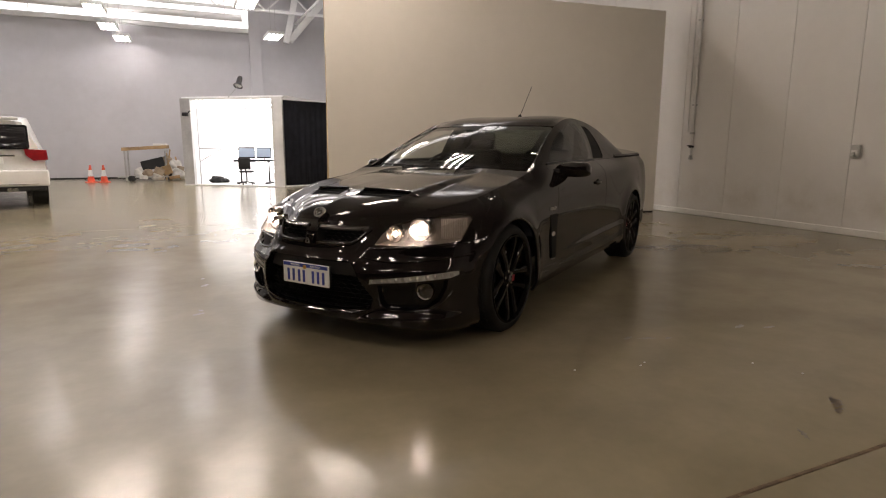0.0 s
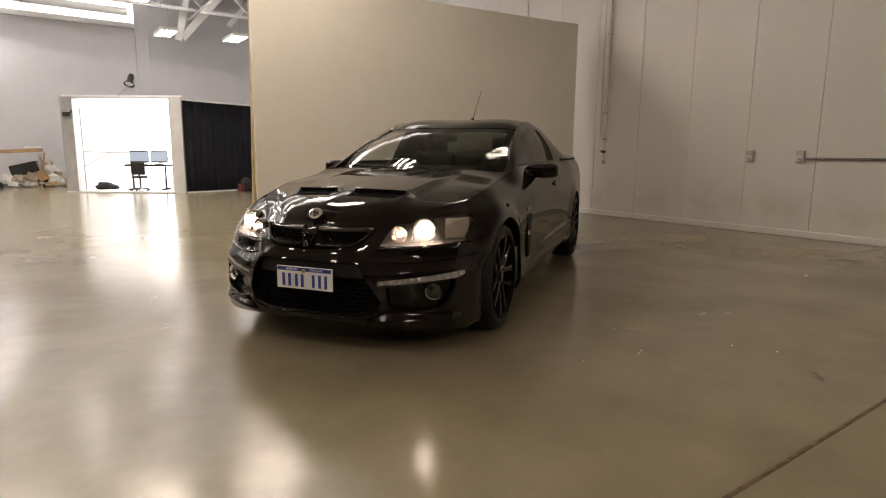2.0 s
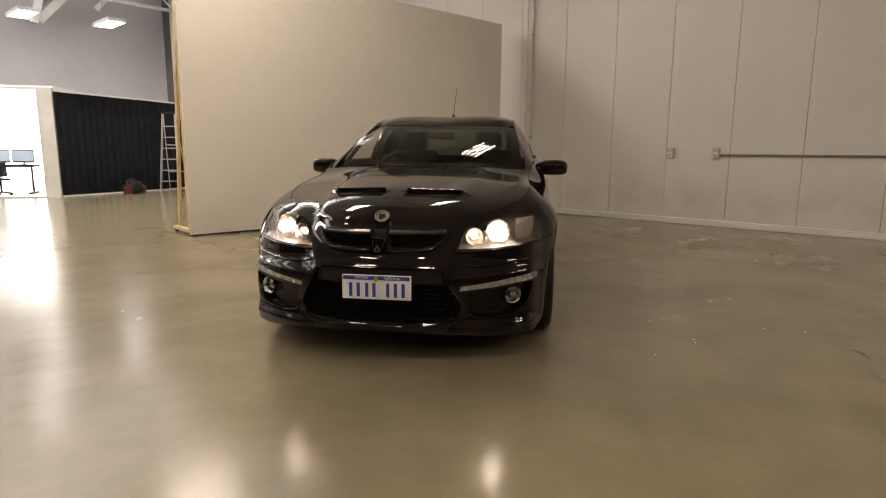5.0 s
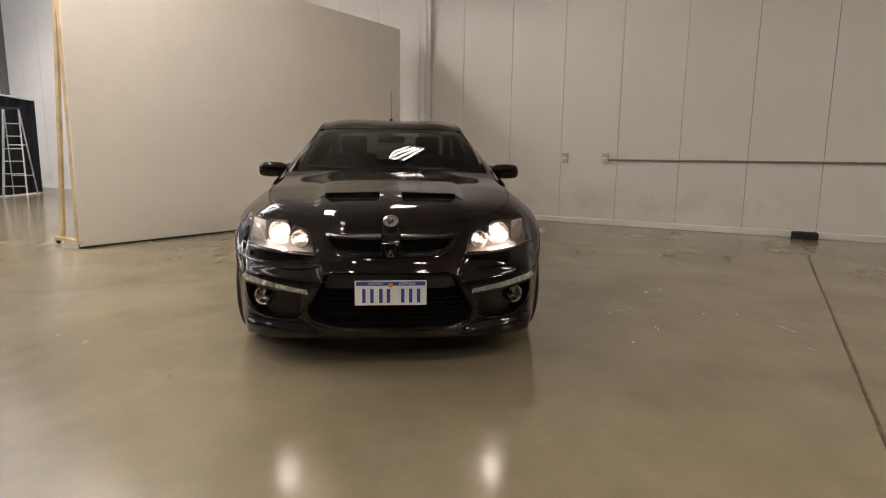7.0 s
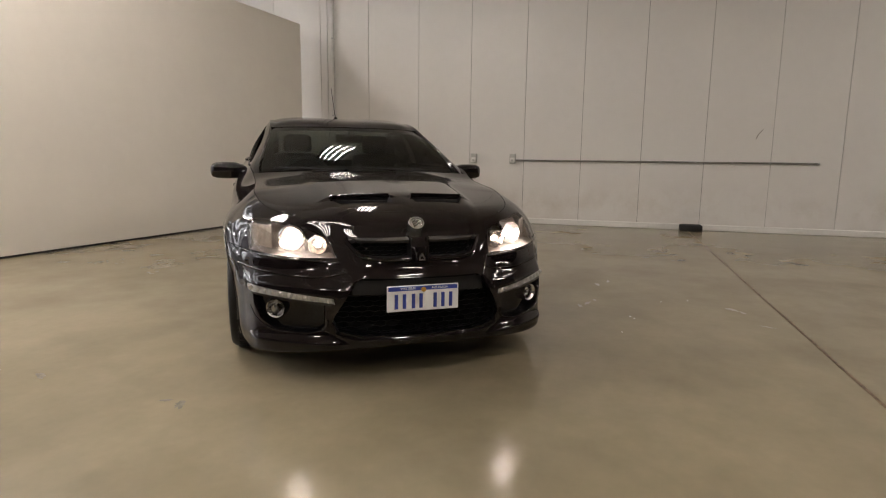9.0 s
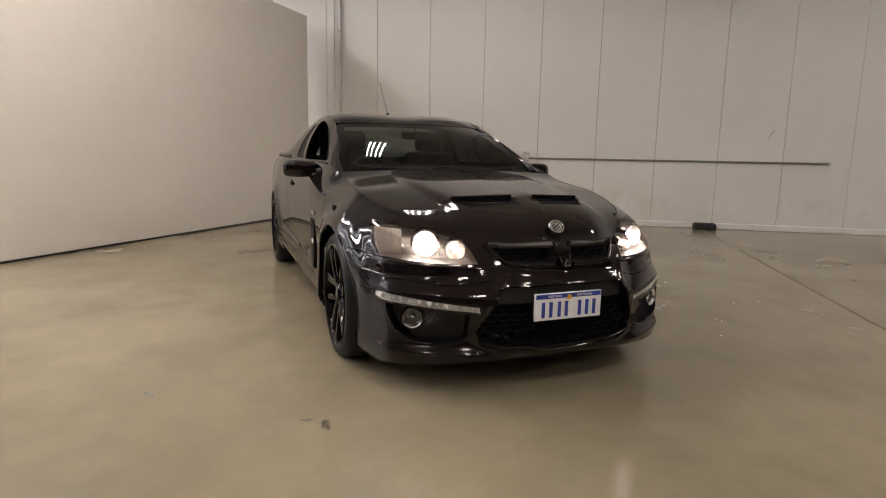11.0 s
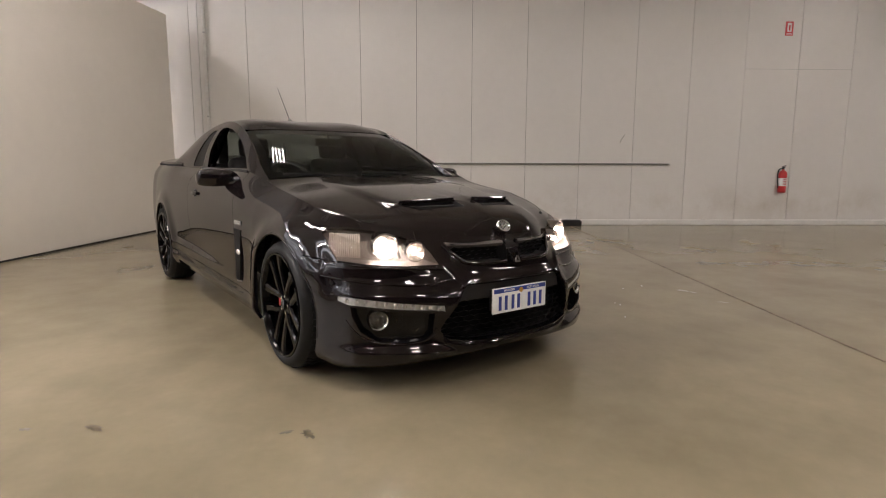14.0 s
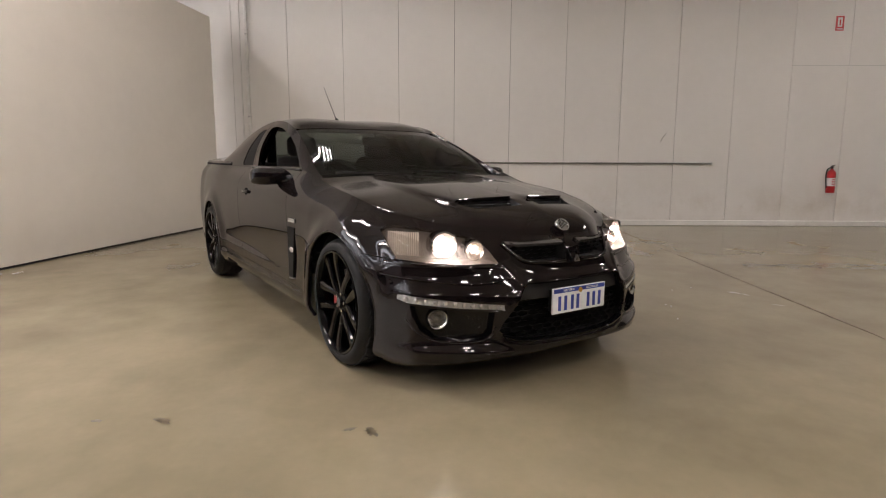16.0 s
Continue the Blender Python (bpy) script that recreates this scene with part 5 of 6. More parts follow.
socket_box(4.69, 1.13)
socket_box(3.99, 1.13)
cond = thing("conduit", pose(EAST, 0, 0), "long grey conduit run clipped along the wall", "conduit")
bm = bmesh.new()
rod(bm, (-.022, 3.94, 1.105), (-.022, -.74, 1.105), .0155, 12)
part("tube", bm, M_CONDUIT, cond, smooth=50)
for k in range(9):
    bm = bmesh.new()
    y = 3.7 - k * .54
    box(bm, -.042, -.001, y - .010, y + .010, 1.084, 1.126, .005)
    part("saddle", bm, M_GALV, cond)
bm = bmesh.new()
rod(bm, (-.022, -.74, 1.105), (-.022, -.775, 1.105), .021, 12)
part("end_cap", bm, M_PVC, cond, smooth=50)

pipe = thing("drop_pipe", pose(EAST, 7.42, 0), "painted air drop pipe with a valve at its foot", "pipe")
for name, a, b, r in (("upper_pipe", (-.06, 0, 1.42), (-.06, 0, TOP - .02), .030), ("lower_pipe", (-.06, 0, 1.0), (-.06, 0, 1.42), .019), ("side_pipe", (-.045, .12, 1.45), (-.045, .12, TOP - .02), .012)):
    bm = bmesh.new()
    rod(bm, a, b, r, 14)
    part(name, bm, M_PIPE, pipe, smooth=50)
for z, r in ((1.42, .042), (1.02, .03), (.985, .036)):
    bm = bmesh.new()
    rod(bm, (-.06, 0, z - .018), (-.06, 0, z + .018), r, 14)
    part("coupling", bm, M_GALV, pipe, smooth=50)
bm = bmesh.new()
rod(bm, (-.10, 0, 1.19), (-.02, 0, 1.19), .022, 12)
beam(bm, (-.105, -.05, 1.205), (-.105, .05, 1.205), .012, .02)
part("valve", bm, M_BLACKM, pipe)
for z in (1.9, 3.3, 4.7, 6.1):
    bm = bmesh.new()
    box(bm, -.095, 0, -.018, .018, z - .012, z + .012, .004)
    part("bracket", bm, M_GALV, pipe)

ext = thing("fire_extinguisher", pose(EAST - .09, -2.85, .60), "red fire extinguisher hung on the panel wall", "extinguisher")
bm = bmesh.new()
lathe(bm, [(0, 0), (.060, 0), (.068, .010), (.070, .03), (.070, .33), (.066, .36), (.050, .385), (.026, .40), (.022, .42)], 28)
part("cylinder", bm, M_EXT, ext, smooth=40)
bm = bmesh.new()
lathe(bm, [(.0708, .12), (.0712, .121), (.0712, .26), (.0708, .261)], 28)
part("label", bm, M_SIGNW, ext, smooth=40)
for z in (.235, .205, .175, .15):
    bm = bmesh.new()
    box(bm, -.0735, -.0715, -.03, .03, z - .006, z + .006)
    part("label_bar", bm, M_EXT, ext)
bm = bmesh.new()
rod(bm, (0, 0, .41), (0, 0, .455), .02, 12)
beam(bm, (-.05, 0, .455), (.03, 0, .462), .02, .012)
beam(bm, (-.07, 0, .485), (.02, 0, .470), .02, .010)
part("valve_head", bm, M_BLACKM, ext)
bm = bmesh.new()
prev = None
for p in resampled([(-.01, .03, .44), (-.02, .09, .41), (-.01, .10, .30), (-.01, .085, .15), (-.01, .08, .08)], 16):
    if prev is not None:
        rod(bm, tuple(prev), tuple(p), .010, 8)
    prev = p
part("hose", bm, M_BLACKM, ext, smooth=50)
bm = bmesh.new()
box(bm, .068, .089, -.02, .02, .05, .40, .003)
part("bracket", bm, M_GALV, ext)

sign = thing("wall_sign", pose(EAST - .006, -2.79, 3.485), "small red and white fire point sign", "sign")
bm = bmesh.new()
box(bm, -.002, .004, -.07, .07, -.12, .12, .001)
part("plate", bm, M_SIGNR, sign)
bm = bmesh.new()
box(bm, -.006, -.001, -.038, .038, -.055, .095)
part("field", bm, M_SIGNW, sign)
bm = bmesh.new()
box(bm, -.009, -.005, -.012, .012, -.035, .06, .004)
part("symbol", bm, M_SIGNR, sign)
bm = bmesh.new()
box(bm, -.006, -.001, -.05, .05, -.10, -.085)
part("bar", bm, M_SIGNW, sign)

solo("wheel_chock", "black rubber block on the floor against the wall", "block", M_BLACKM,
     lambda b: (box(b, -.09, .09, -.17, .17, 0, .10, .015), box(b, -.06, .06, -.15, .15, .10, .108, .004)), pose(9.96, 1.02, 0), smooth=40)
bm = bmesh.new()
prev = None
for p in resampled([(-.001, -.06, 1.48), (-.001, -.085, 1.55), (-.001, -.11, 1.58), (-.001, -.15, 1.63)], 12):
    if prev is not None:
        rod(bm, tuple(prev), tuple(p), .004, 6)
    prev = p
o = part("scratch", bm, M_SCUFF, wall_east)
o.location = (EAST, 0.2, 0)

# scuffs and chips lying on the slab
rnd = random.Random(5)


def blot(x, y, a, b, turn):
    bm = bmesh.new()
    n = 22
    vs = [bm.verts.new((a * (1 + rnd.uniform(-.45, .3)) * math.cos(2 * math.pi * k / n), b * (1 + rnd.uniform(-.5, .4)) * math.sin(2 * math.pi * k / n), 0)) for k in range(n)]
    bm.faces.new(vs)
    o = part("scuff", bm, M_SCUFF, floor)
    o.matrix_basis = pose(x, y, .0013, 0, 0, turn)


for x, y, a, b, turn in ((1.985, 5.04, .050, .018, 60), (1.98, 5.32, .035, .014, 80), (1.91, 4.14, .05, .02, 30), (1.93, 4.23, .03, .012, 120), (4.33, 2.50, .045, .018, 20), (4.44, 2.45, .055, .016, -15),
                         (4.56, 2.40, .03, .012, 10), (5.18, 2.39, .06, .016, 15), (5.35, 2.30, .05, .014, 0), (4.58, 1.39, .06, .026, 40), (4.50, 1.33, .04, .016, 10), (4.14, 1.25, .05, .012, 60), (7.3, 2.6, .05, .02, 30)):
    blot(x, y, a, b, turn)
for x, y in ((3.70, 2.205), (4.07, 2.115), (4.66, 1.89), (4.77, 1.68), (4.12, 2.14)):
    bm = bmesh.new()
    bmesh.ops.create_icosphere(bm, subdivisions=1, radius=.006, matrix=Matrix.Diagonal((1.4, 1, .45, 1)))
    tagged(part("chip", bm, M_CHIP), "tiny pale chip lying on the slab", "debris", "chips on the floor").location = (x, y, .0026)

# ---------------------------------------------------------------- the photo booth
M_BOOTHW = material("booth_white", (0.84, 0.84, 0.84), 0.5, vary=0.03, scale=2)
M_POST = material("booth_post", (0.66, 0.65, 0.63), 0.4, vary=0.06, scale=3)
M_MIRR = material("polished_post", (0.50, 0.49, 0.48), 0.32, 0.25, vary=0.10, scale=3)
M_SOFT = glow("booth_light", (1.0, 0.99, 0.98), BOOTH_LIGHT)
M_CURT = material("black_curtain", (0.020, 0.022, 0.032), 0.85, vary=0.2, scale=4, bump=0.2, bscale=120)
M_SCR = glow("monitor_picture", (0.30, 0.36, 0.44), 0.7)
M_ALUM = material("ladder_aluminium", (0.55, 0.55, 0.54), 0.38, 0.85, vary=0.12, scale=12)

BA, BB = Vector((2.02, 19.10, 0)), Vector((4.66, 17.12, 0))
bl = (BB - BA).length
bang = math.degrees(math.atan2(BB.y - BA.y, BB.x - BA.x))
booth = thing("photo_booth", pose(BA.x, BA.y, 0, 0, 0, bang), "white walled photo booth, brightly lit inside, open fronted", "booth")
BH, BD = 2.56, 3.4
for name, b, mt, lab in (("left_post", (0, .34, -.02, .10, 0, BH, .01), M_MIRR, "polished metal post"), ("right_post", (bl - .34, bl, -.02, .10, 0, BH, .01), M_POST, "pale grey post"),
                         ("top_beam", (.34, bl - .34, 0, .08, BH - .05, BH, .006), M_POST, ""), ("threshold", (0, bl, -.06, .10, 0, .035, .006), M_POST, ""),
                         ("booth_floor", (.02, bl - .02, .10, BD, 0.001, .03, 0), M_BOOTHW, ""), ("left_wall", (0, .06, .10, BD, .03, BH, 0), M_BOOTHW, ""),
                         ("right_wall", (bl - .06, bl, .10, BD, .03, BH, 0), M_BOOTHW, ""), ("back_wall", (0, bl, BD, BD + .06, 0, BH, 0), M_BOOTHW, "bright white back wall"),
                         ("booth_ceiling", (0, bl, .08, BD + .06, BH, BH + .05, 0), M_BOOTHW, "")):
    bm = bmesh.new()
    box(bm, *b)
    part(name, bm, mt, booth, lab)
bm = bmesh.new()
box(bm, .10, .28, -.10, -.02, 2.04, 2.15, .02)
beam(bm, (.26, -.06, 2.10), (.36, -.05, 2.20), .03, .03, .006)
part("clamp", bm, M_BLACKM, booth, "black clamp on the post", smooth=40)
for x in (.75, 1.72, 2.69):
    for y in (.8, 2.4):
        bm = bmesh.new()
        box(bm, x - .36, x + .36, y - .6, y + .6, BH - .045, BH - .004)
        part("light_panel", bm, M_SOFT, booth, "glowing light panel")
bm = bmesh.new()
box(bm, .42, bl - .42, BD - .05, BD - .004, .25, 2.45)
part("back_light", bm, M_SOFT, booth, "glowing softbox wall")
arm = thing("boom_arm", pose(BA.x, BA.y, 0, 0, 0, bang), "thin pale boom arm with a slanted strut", "boom arm")
bm = bmesh.new()
rod(bm, (.30, .35, 1.10), (1.65, .35, 1.08), .013, 8)
part("boom", bm, M_CONDUIT, arm)
bm = bmesh.new()
rod(bm, (.30, .35, .70), (1.05, .35, 1.09), .010, 8)
part("strut", bm, M_CONDUIT, arm)
bm = bmesh.new()
rod(bm, (.30, .35, 0.03), (.30, .35, 2.3), .018, 8)
part("stand", bm, M_GALV, arm)

stud = thing("studio_light", pose(3.30, 18.20, BH), "black studio lamp head on a thin arm above the booth", "studio light")
bm = bmesh.new()
rod(bm, (0, 0, 0), (.30, -.06, .34), .012, 8)
part("arm", bm, M_GALV, stud)
bm = bmesh.new()
lathe(bm, [(0, -.16), (.06, -.16), (.075, -.10), (.075, .06), (.13, .14), (.135, .16), (.125, .16), (.06, .08)], 20, pose(.33, -.07, .46, 150, 0, -35))
part("lamp_head", bm, M_BLACKM, stud, smooth=40)
bm = bmesh.new()
lathe(bm, [(0, .11), (.10, .13), (.12, .145)], 20, pose(.33, -.07, .46, 150, 0, -35))
part("diffuser", bm, M_SIGNW, stud, smooth=40)

# curtain along the booth's flank
cur = thing("black_curtain", pose(0, 0, 0), "long black cloth curtain hung from a pale rail", "curtain")
line = resampled([(4.68, 17.10, 0), (6.0, 17.62, 0), (7.3, 18.08, 0), (8.0, 18.45, 0), (8.7, 18.95, 0)], 230)
bm = bmesh.new()
grid = []
for z in (.05, .6, 1.3, 2.0, 2.47):
    grid.append([(p[0] + .35 * .010 * math.sin(k * .62 + .4 * math.sin(k * .13)) * (1.1 - z / 5), p[1] - .9 * .010 * math.sin(k * .62 + .4 * math.sin(k * .13)) * (1.1 - z / 5), z) for k, p in enumerate(line)])
sheet(bm, grid)
r = bmesh.ops.solidify(bm, geom=bm.faces, thickness=.004)
part("cloth", bm, M_CURT, cur, smooth=60)
bm = bmesh.new()
for p, q in zip(line[::10], line[10::10]):
    beam(bm, (p[0], p[1], 2.50), (q[0], q[1], 2.50), .05, .035)
beam(bm, tuple(line[220][:2]) + (2.50,), tuple(line[229][:2]) + (2.50,), .05, .035)
part("rail", bm, M_BOOTHW, cur)
# white bar in place of the booth light that leaks below the cloth
bm = bmesh.new()
for p, q in zip(line[::10], line[10::10]):
    beam(bm, (p[0], p[1] - .015, .025), (q[0], q[1] - .015, .025), .03, .03)
part("hem_light_bar", bm, M_BOOTHW, cur, "pale bar standing for light leaking under the hem")
for k in (4, 120, 228):
    bm = bmesh.new()
    p = line[k]
    rod(bm, (p[0] + .04, p[1] + .10, 0), (p[0] + .04, p[1] + .10, 2.52), .02, 8)
    part("pole", bm, M_GALV, cur)

# desk, screens and chair inside the booth
desk = thing("desk", pose(4.02, 18.75, .031, 0, 0, bang + 8), "black computer desk with splayed legs", "desk")
bm = bmesh.new()
box(bm, -.55, .55, -.30, .30, .67, .73, .006)
part("desktop", bm, M_BLACKM, desk)
for x in (-.45, .45):
    bm = bmesh.new()
    rod(bm, (x, 0, .70), (x, 0, .05), .025, 10)
    box(bm, x - .03, x + .03, -.30, .30, 0, .05, .01)
    part("leg", bm, M_BLACKM, desk)
for x, tn in ((-.27, 8), (.27, -8)):
    mon = thing("monitor", pose(4.02, 18.75, .761, 0, 0, bang + 8) @ pose(x, .08, 0, 0, 0, tn), "thin black monitor showing a blue picture", "monitor", "monitors on the desk")
    bm = bmesh.new()
    box(bm, -.25, .25, -.012, .012, .04, .38, .004)
    part("case", bm, M_BLACKM, mon)
    bm = bmesh.new()
    box(bm, -.238, .238, -.0155, -.0115, .082, .348)
    part("picture", bm, M_SCR, mon)
    bm = bmesh.new()
    box(bm, -.02, .02, .012, .03, 0, .2, .003)
    box(bm, -.10, .10, -.07, .08, 0, .012, .003)
    part("stand", bm, M_BLACKM, mon)
chair = thing("office_chair", pose(3.72, 18.35, .031, 0, 0, bang + 200) @ Matrix.Scale(.82, 4), "black office chair on a five star base", "chair")
bm = bmesh.new()
box(bm, -.23, .23, -.22, .22, .44, .50, .025)
part("seat", bm, M_BLACKM, chair, smooth=50)
bm = bmesh.new()
box(bm, -.21, .21, -.03, .03, .56, .98, .025, pose(0, .24, 0, -6))
part("backrest", bm, M_BLACKM, chair, smooth=50)
bm = bmesh.new()
rod(bm, (0, 0, .08), (0, 0, .44), .025, 10)
beam(bm, (0, .05, .43), (0, .24, .60), .05, .015)
part("column", bm, M_BLACKM, chair)
for k in range(5):
    a = radians(72 * k)
    bm = bmesh.new()
    beam(bm, (0, 0, .10), (.28 * math.cos(a), .28 * math.sin(a), .065), .04, .03)
    rod(bm, (.28 * math.cos(a), .28 * math.sin(a) - .012, .028), (.28 * math.cos(a), .28 * math.sin(a) + .012, .028), .028, 12)
    part("foot", bm, M_BLACKM, chair)


def lump(bm, x, y, z, rx, ry, rz, seed):
    """A soft crumpled lump resting at z."""
    r = bmesh.ops.create_icosphere(bm, subdivisions=3, radius=1)
    for v in r["verts"]:
        k = 1 + .38 * noise.noise(v.co * 1.7 + Vector((seed, 0, 0))) + .12 * noise.noise(v.co * 5 + Vector((0, seed, 0)))
        v.co = Vector((x + v.co.x * rx * k, y + v.co.y * ry * k, z + max(0, (v.co.z * k + .75) / 1.6) * rz))


solo("camera_bag", "black soft bag slumped on the booth floor", "bag", M_BLACKM, lambda b: (lump(b, 0, 0, 0, .22, .16, .2, 2.0), lump(b, .22, .05, 0, .13, .12, .12, 7.0)), pose(2.95, 19.5, .031), smooth=60)

# step ladder against the curtain
lad = thing("step_ladder", pose(7.30, 17.35, 0, 0, 0, -38), "tall aluminium step ladder standing open", "ladder")
H = 2.15
for s in (-1, 1):
    bm = bmesh.new()
    beam(bm, (s * .24, 0, 0.01), (s * .15, .34, H), .03, .065, .004)
    part("front_rail", bm, M_ALUM, lad)
    bm = bmesh.new()
    beam(bm, (s * .26, .95, 0.01), (s * .15, .38, H - .05), .025, .04, .004)
    part("rear_leg", bm, M_ALUM, lad)
for k in range(1, 7):
    f = k / 7.2
    bm = bmesh.new()
    w = .24 - .09 * f
    box(bm, -w, w, .34 * f - .05, .34 * f + .05, H * f - .012, H * f + .012, .004)
    part("tread", bm, M_ALUM, lad)
bm = bmesh.new()
box(bm, -.18, .18, .26, .46, H - .02, H + .03, .01)
part("top_cap", bm, M_BLACKM, lad)
for f in (.25, .6):
    bm = bmesh.new()
    z = H * f
    beam(bm, (-.24 + .09 * f, .95 - .57 * f, z), (.24 - .09 * f, .95 - .57 * f, z), .02, .03)
    part("stay", bm, M_ALUM, lad)

# small heap by the curtain
M_REDD = material("faded_red", (0.16, 0.03, 0.035), 0.5, vary=0.25, scale=16)
solo("tool_bag", "dark canvas tool bag on the floor by the curtain", "bag", M_BLACKM, lambda b: lump(b, 0, 0, 0, .22, .18, .34, 4.0), pose(6.35, 17.35, 0), smooth=60)
for x, y, h in ((6.60, 17.42, .20), (6.16, 17.20, .22)):
    can = thing("fuel_can", pose(x, y, 0, 0, 0, 30), "faded red plastic can with a dark cap", "can", "red cans")
    bm = bmesh.new()
    box(bm, -.09, .09, -.06, .06, 0, h, .025)
    part("body", bm, M_REDD, can, smooth=50)
    bm = bmesh.new()
    rod(bm, (-.04, 0, h - .01), (-.04, 0, h + .04), .025, 12)
    part("cap", bm, M_BLACKM, can)
    bm = bmesh.new()
    beam(bm, (0, 0, h + .035), (.07, 0, h + .03), .02, .02, .006)
    part("grip", bm, M_REDD, can)

# ---------------------------------------------------------------- far left: cones, bench with junk, white wagon
M_CONE = material("cone_orange", (0.78, 0.10, 0.045), 0.5, vary=0.12, scale=10)
M_BENCH = material("worn_ply", (0.42, 0.27, 0.13), 0.55, vary=0.2, scale=4, bump=0.15)
M_BAG = material("white_sacks", (0.66, 0.64, 0.60), 0.7, vary=0.15, scale=8, bump=0.2)
M_TAN = material("tan_card", (0.36, 0.28, 0.20), 0.7, vary=0.2, scale=6)


def cone(x, y):
    g = thing("traffic_cone", pose(x, y, 0, 0, 0, 15), "orange traffic cone with a pale band", "cone", "traffic cones")
    bm = bmesh.new()
    box(bm, -.16, .16, -.16, .16, 0, .03, .01)
    part("base", bm, M_CONE, g)
    for nm, z0, z1, mt in (("lower_cone", .03, .20, M_CONE), ("band", .20, .40, M_SIGNW), ("upper_cone", .40, .56, M_CONE)):
        bm = bmesh.new()
        rr = lambda z: .115 - .165 * z
        lathe(bm, [(rr(z0), z0), (rr(z1), z1)] + ([(.012, z1), (0, z1)] if z1 > .5 else []), 20)
        part(nm, bm, mt, g, smooth=40)


cone(-.74, 21.6)
cone(-.36, 21.5)

bench = thing("work_bench", pose(.95, 22.5, 0, 0, 0, -6), "timber topped steel work bench with a low shelf", "bench")
bm = bmesh.new()
box(bm, -.78, .62, -.35, .35, -.05, .06, .008, pose(0, 0, 1.10, 0, -3.5, 0))
part("top", bm, M_BENCH, bench)
for x in (-.70, .55):
    for y in (-.30, .30):
        bm = bmesh.new()
        box(bm, x - .025, x + .025, y - .025, y + .025, .0, 1.02, .004)
        part("leg", bm, M_GALV, bench)
bm = bmesh.new()
box(bm, -.95, .95, -.40, .40, .10, .14, .006)
part("shelf", bm, M_GALV, bench)
solo("black_crate", "dark crate leaning among the sacks", "crate", M_BLACKM, lambda b: box(b, -.36, .36, -.2, .2, 0, .34, .02, pose(0, 0, .09, 0, -14, 0)), pose(1.10, 22.45, .30))
HEAP = ((.62, 22.35, .14, .20, M_BAG, "pale"), (.90, 22.22, .14, .17, M_TAN, "brown"), (1.18, 22.2, .0, .19, M_BAG, "pale"), (1.42, 22.3, .14, .24, M_TAN, "brown"), (1.62, 22.3, .0, .22, M_BLACKM, "dark"),
        (1.80, 22.25, .0, .27, M_BAG, "pale"), (1.98, 22.3, .0, .20, M_TAN, "brown"), (.40, 22.15, .0, .12, M_BLACKM, "dark"), (1.30, 22.42, .36, .20, M_BLACKM, "dark"), (1.72, 22.5, .34, .24, M_BAG, "pale"),
        (1.52, 22.55, .40, .26, M_TAN, "brown"))
for k, (x, y, z, s, mt, tone) in enumerate(HEAP):
    solo("sack", "crumpled " + tone + " sack in the heap by the bench", "sack", mt, lambda b: lump(b, 0, 0, 0, s, s * .8, s * 1.35, 3.0 + k * 2), pose(x, y, z), group="sacks", smooth=60)
for k, (x, y, w, h, tilt) in enumerate(((1.20, 22.1, .30, .22, 24), (1.55, 22.15, .26, .30, -17), (1.85, 22.4, .22, .42, 12), (.75, 22.1, .24, .12, 5), (1.72, 22.05, .34, .10, -8))):
    solo("cardboard_box", "brown cardboard box tipped into the heap", "box", (M_TAN, M_BENCH, M_TAN, M_BAG, M_BENCH)[k], lambda b: box(b, -w / 2, w / 2, -.14, .14, 0, h, .006, pose(0, 0, .06, 0, tilt, 0)), pose(x, y, .0 if k > 1 else .16), group="boxes")
for k, (x0, x1, z1) in enumerate(((1.45, 1.62, 1.05), (1.60, 1.50, .92), (1.90, 1.78, .80))):
    solo("plank", "thin offcut of timber standing in the heap", "plank", M_BENCH, lambda b: beam(b, (x0, 22.1, .02), (x1, 22.55, z1), .05, .018, .002), group="timber offcuts")
solo("rolled_sheet", "pale rolled sheet lying on the bench top", "roll", M_BAG, lambda b: rod(b, (-.2, 0, .06), (.25, .05, .06), .06, 14), pose(1.30, 22.45, 1.13), smooth=50)

M_WHITEP = material("white_car_paint", (0.78, 0.78, 0.76), 0.25, vary=0.04, scale=3, coat=0.8)
M_WGLASS = material("dark_car_glass", (0.012, 0.011, 0.014), 0.05, vary=0.1, scale=3, coat=0.5)
M_TAIL = material("tail_lamp_red", (0.30, 0.015, 0.02), 0.15, vary=0.2, scale=9, coat=0.6)
wagon = thing("white_wagon", pose(-1.30, 12.85, 0, 0, 0, 13) @ Matrix.Diagonal((.95, .95, .905, 1)), "large white four wheel drive wagon parked on the slab", "car")
# sections from tail to nose: y, half width at belt, sill z, belt z, roof half width, roof z
secs = [(0.02, .80, .62, 1.02, .0, .0), (0.10, .93, .50, 1.10, .62, 1.80), (0.45, .98, .44, 1.14, .72, 1.90), (1.6, .995, .42, 1.14, .76, 1.93), (2.9, .995, .42, 1.13, .72, 1.88)]
bm = bmesh.new()
grid = []
for y, hw, z0, zb, rw, zr in secs[1:]:
    grid.append([(-hw * .93, y, z0), (-hw, y, z0 + .12), (-hw, y, zb - .12), (-hw * .97, y, zb), (-rw - .03, y + .12, zr - .12), (-rw, y + .16, zr - .03), (-rw * .6, y + .17, zr), (0, y + .17, zr + .01),
                 (rw * .6, y + .17, zr), (rw, y + .16, zr - .03), (rw + .03, y + .12, zr - .12), (hw * .97, y, zb), (hw, y, zb - .12), (hw, y, z0 + .12), (hw * .93, y, z0)])
rws = sheet(bm, grid)
tail = rws[0]
bm.faces.new(tail)
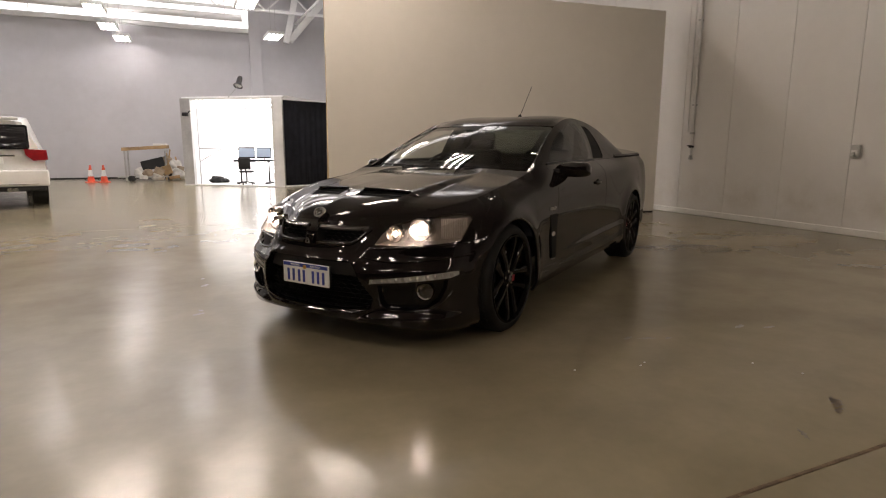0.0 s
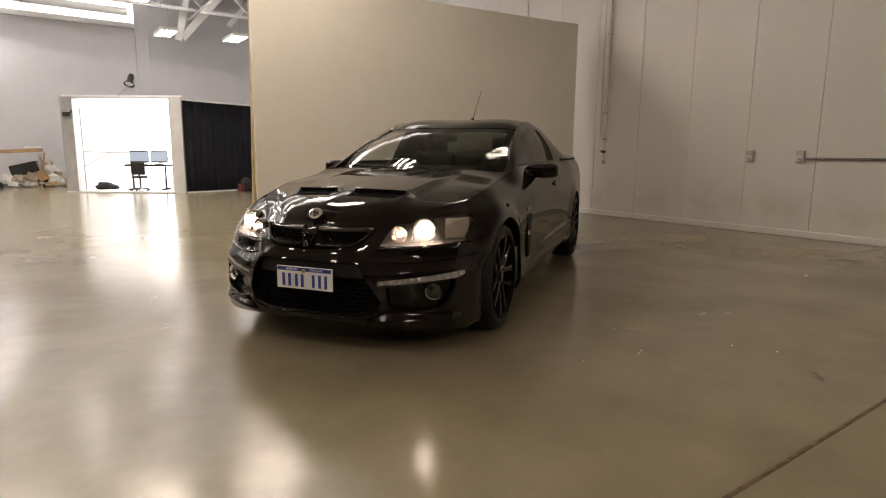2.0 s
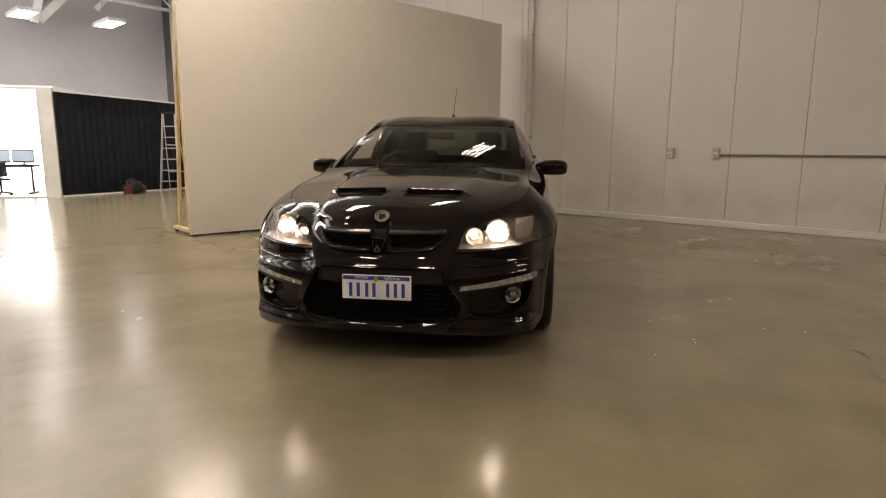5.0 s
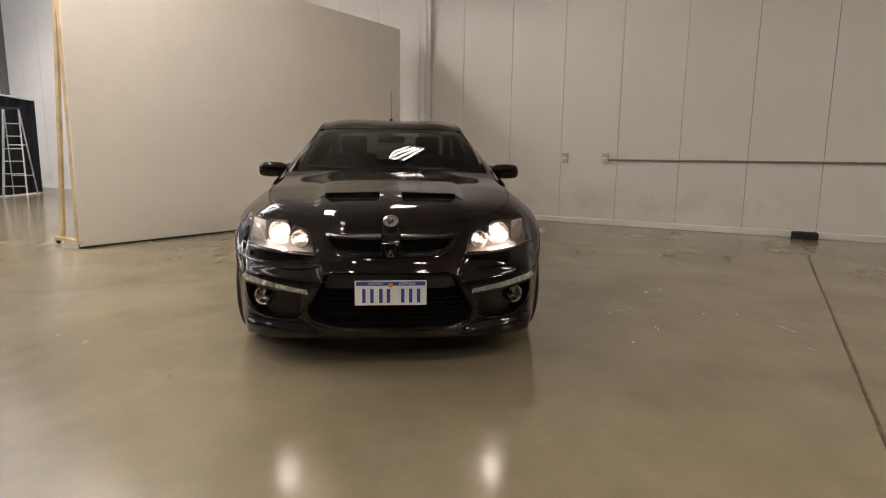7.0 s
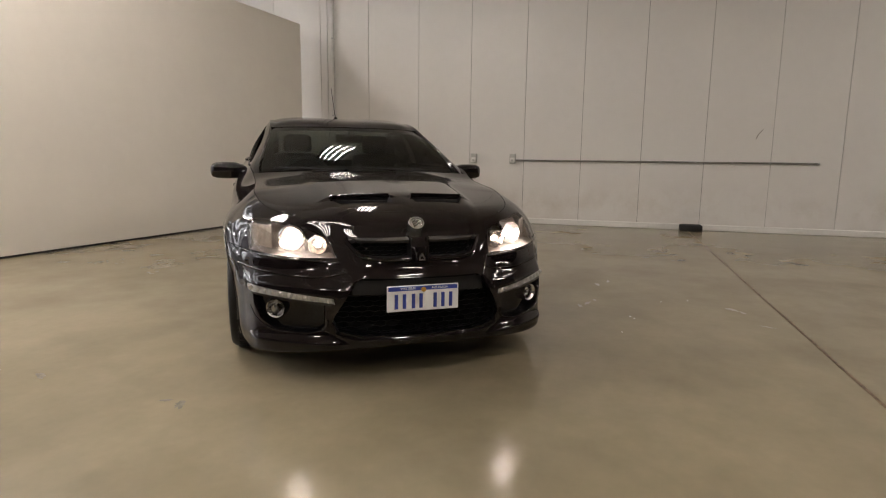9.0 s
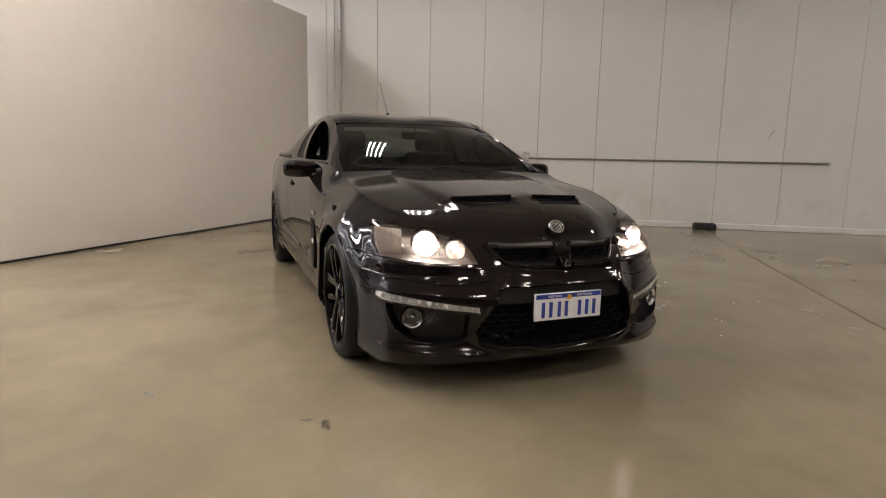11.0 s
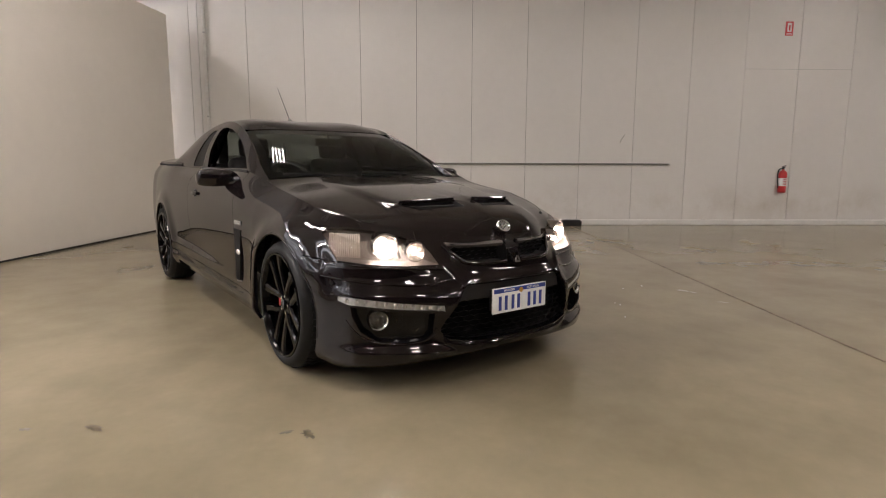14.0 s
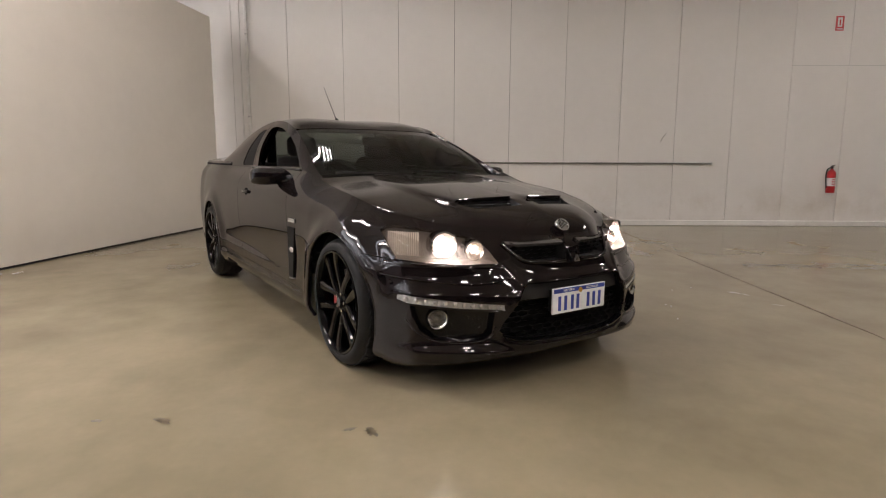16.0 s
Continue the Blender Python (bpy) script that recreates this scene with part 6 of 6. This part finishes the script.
nose_row = [bm.verts.new((v.co.x * .95, 4.95, min(v.co.z, 1.08))) for v in rws[-1]]
for k in range(len(nose_row) - 1):
    bm.faces.new((rws[-1][k], rws[-1][k + 1], nose_row[k + 1], nose_row[k]))
bm.faces.new(list(reversed(nose_row)))
bmesh.ops.recalc_face_normals(bm, faces=bm.faces)
part("body", bm, M_WHITEP, wagon, smooth=45)
bm = bmesh.new()
box(bm, -.70, .70, -.012, .012, -.26, .24, .05, pose(0, .135, 1.47, -11), 3)
part("rear_window", bm, M_WGLASS, wagon, smooth=40)
bm = bmesh.new()
box(bm, -.58, .58, -.05, .10, -.03, .03, .02, pose(0, .20, 1.84))
part("spoiler", bm, M_WHITEP, wagon)
bm = bmesh.new()
box(bm, -.97, .97, -.10, .16, .46, .80, .05, None, 3)
part("rear_bumper", bm, M_WHITEP, wagon, smooth=50)
bm = bmesh.new()
box(bm, -.90, .90, -.07, .2, .36, .47, .03)
part("lower_apron", bm, M_BLACKM, wagon)
bm = bmesh.new()
box(bm, -.78, .78, -.115, -.09, .50, .515, .004)
part("bumper_trim", bm, M_CHROME, wagon)
for s in (-1, 1):
    bm = bmesh.new()
    vs = [bm.verts.new((s * x, yy, z)) for x, z in ((.62, 1.10), (.60, 1.22), (.97, 1.20), (.985, 1.00), (.74, .98)) for yy in (.03,)]
    f = bm.faces.new(vs)
    r = bmesh.ops.extrude_face_region(bm, geom=[f])
    for v in r["geom"]:
        if isinstance(v, bmesh.types.BMVert):
            v.co.y += .30 if abs(v.co.x) > .9 else .08
    bmesh.ops.recalc_face_normals(bm, faces=bm.faces)
    part("tail_light", bm, M_TAIL, wagon, "dark red tail lamp")
    bm = bmesh.new()
    rod(bm, (s * .96, 0, 0), (s * .68, 0, 0), .385, 30)
    o = part("wheel", bm, M_RUBBER, wagon, smooth=40)
    o.location = (0, .95, .385)
    bm = bmesh.new()
    rod(bm, (s * .965, 0, 0), (s * .90, 0, 0), .25, 24)
    o = part("rim", bm, M_GALV, wagon, smooth=40)
    o.location = (0, .95, .385)
    bm = bmesh.new()
    rod(bm, (s * .96, 0, 0), (s * .68, 0, 0), .385, 30)
    o = part("wheel", bm, M_RUBBER, wagon, smooth=40)
    o.location = (0, 3.95, .385)
for x in (.30, .40):
    bm = bmesh.new()
    rod(bm, (x, -.08, .40), (x, .2, .40), .045, 16)
    part("exhaust", bm, M_CHROME, wagon, smooth=50)
bm = bmesh.new()
box(bm, -.26, .26, .015, .05, .93, 1.06, .004)
part("number_plate", bm, M_PLATE, wagon)
bm = bmesh.new()
box(bm, -.16, .16, .009, .016, .965, 1.025)
part("plate_bar", bm, M_BLUE, wagon)
bm = bmesh.new()
box(bm, -.45, .45, .00, .06, 1.07, 1.105, .008)
part("tailgate_trim", bm, M_CHROME, wagon)
bm = bmesh.new()
rod(bm, (0, .02, 1.15), (0, .06, 1.15), .055, 20)
part("badge", bm, M_CHROME, wagon, smooth=40)
bm = bmesh.new()
box(bm, -.75, .75, .2, 4.7, .34, .46, .03)
part("underbody", bm, M_BLACKM, wagon)
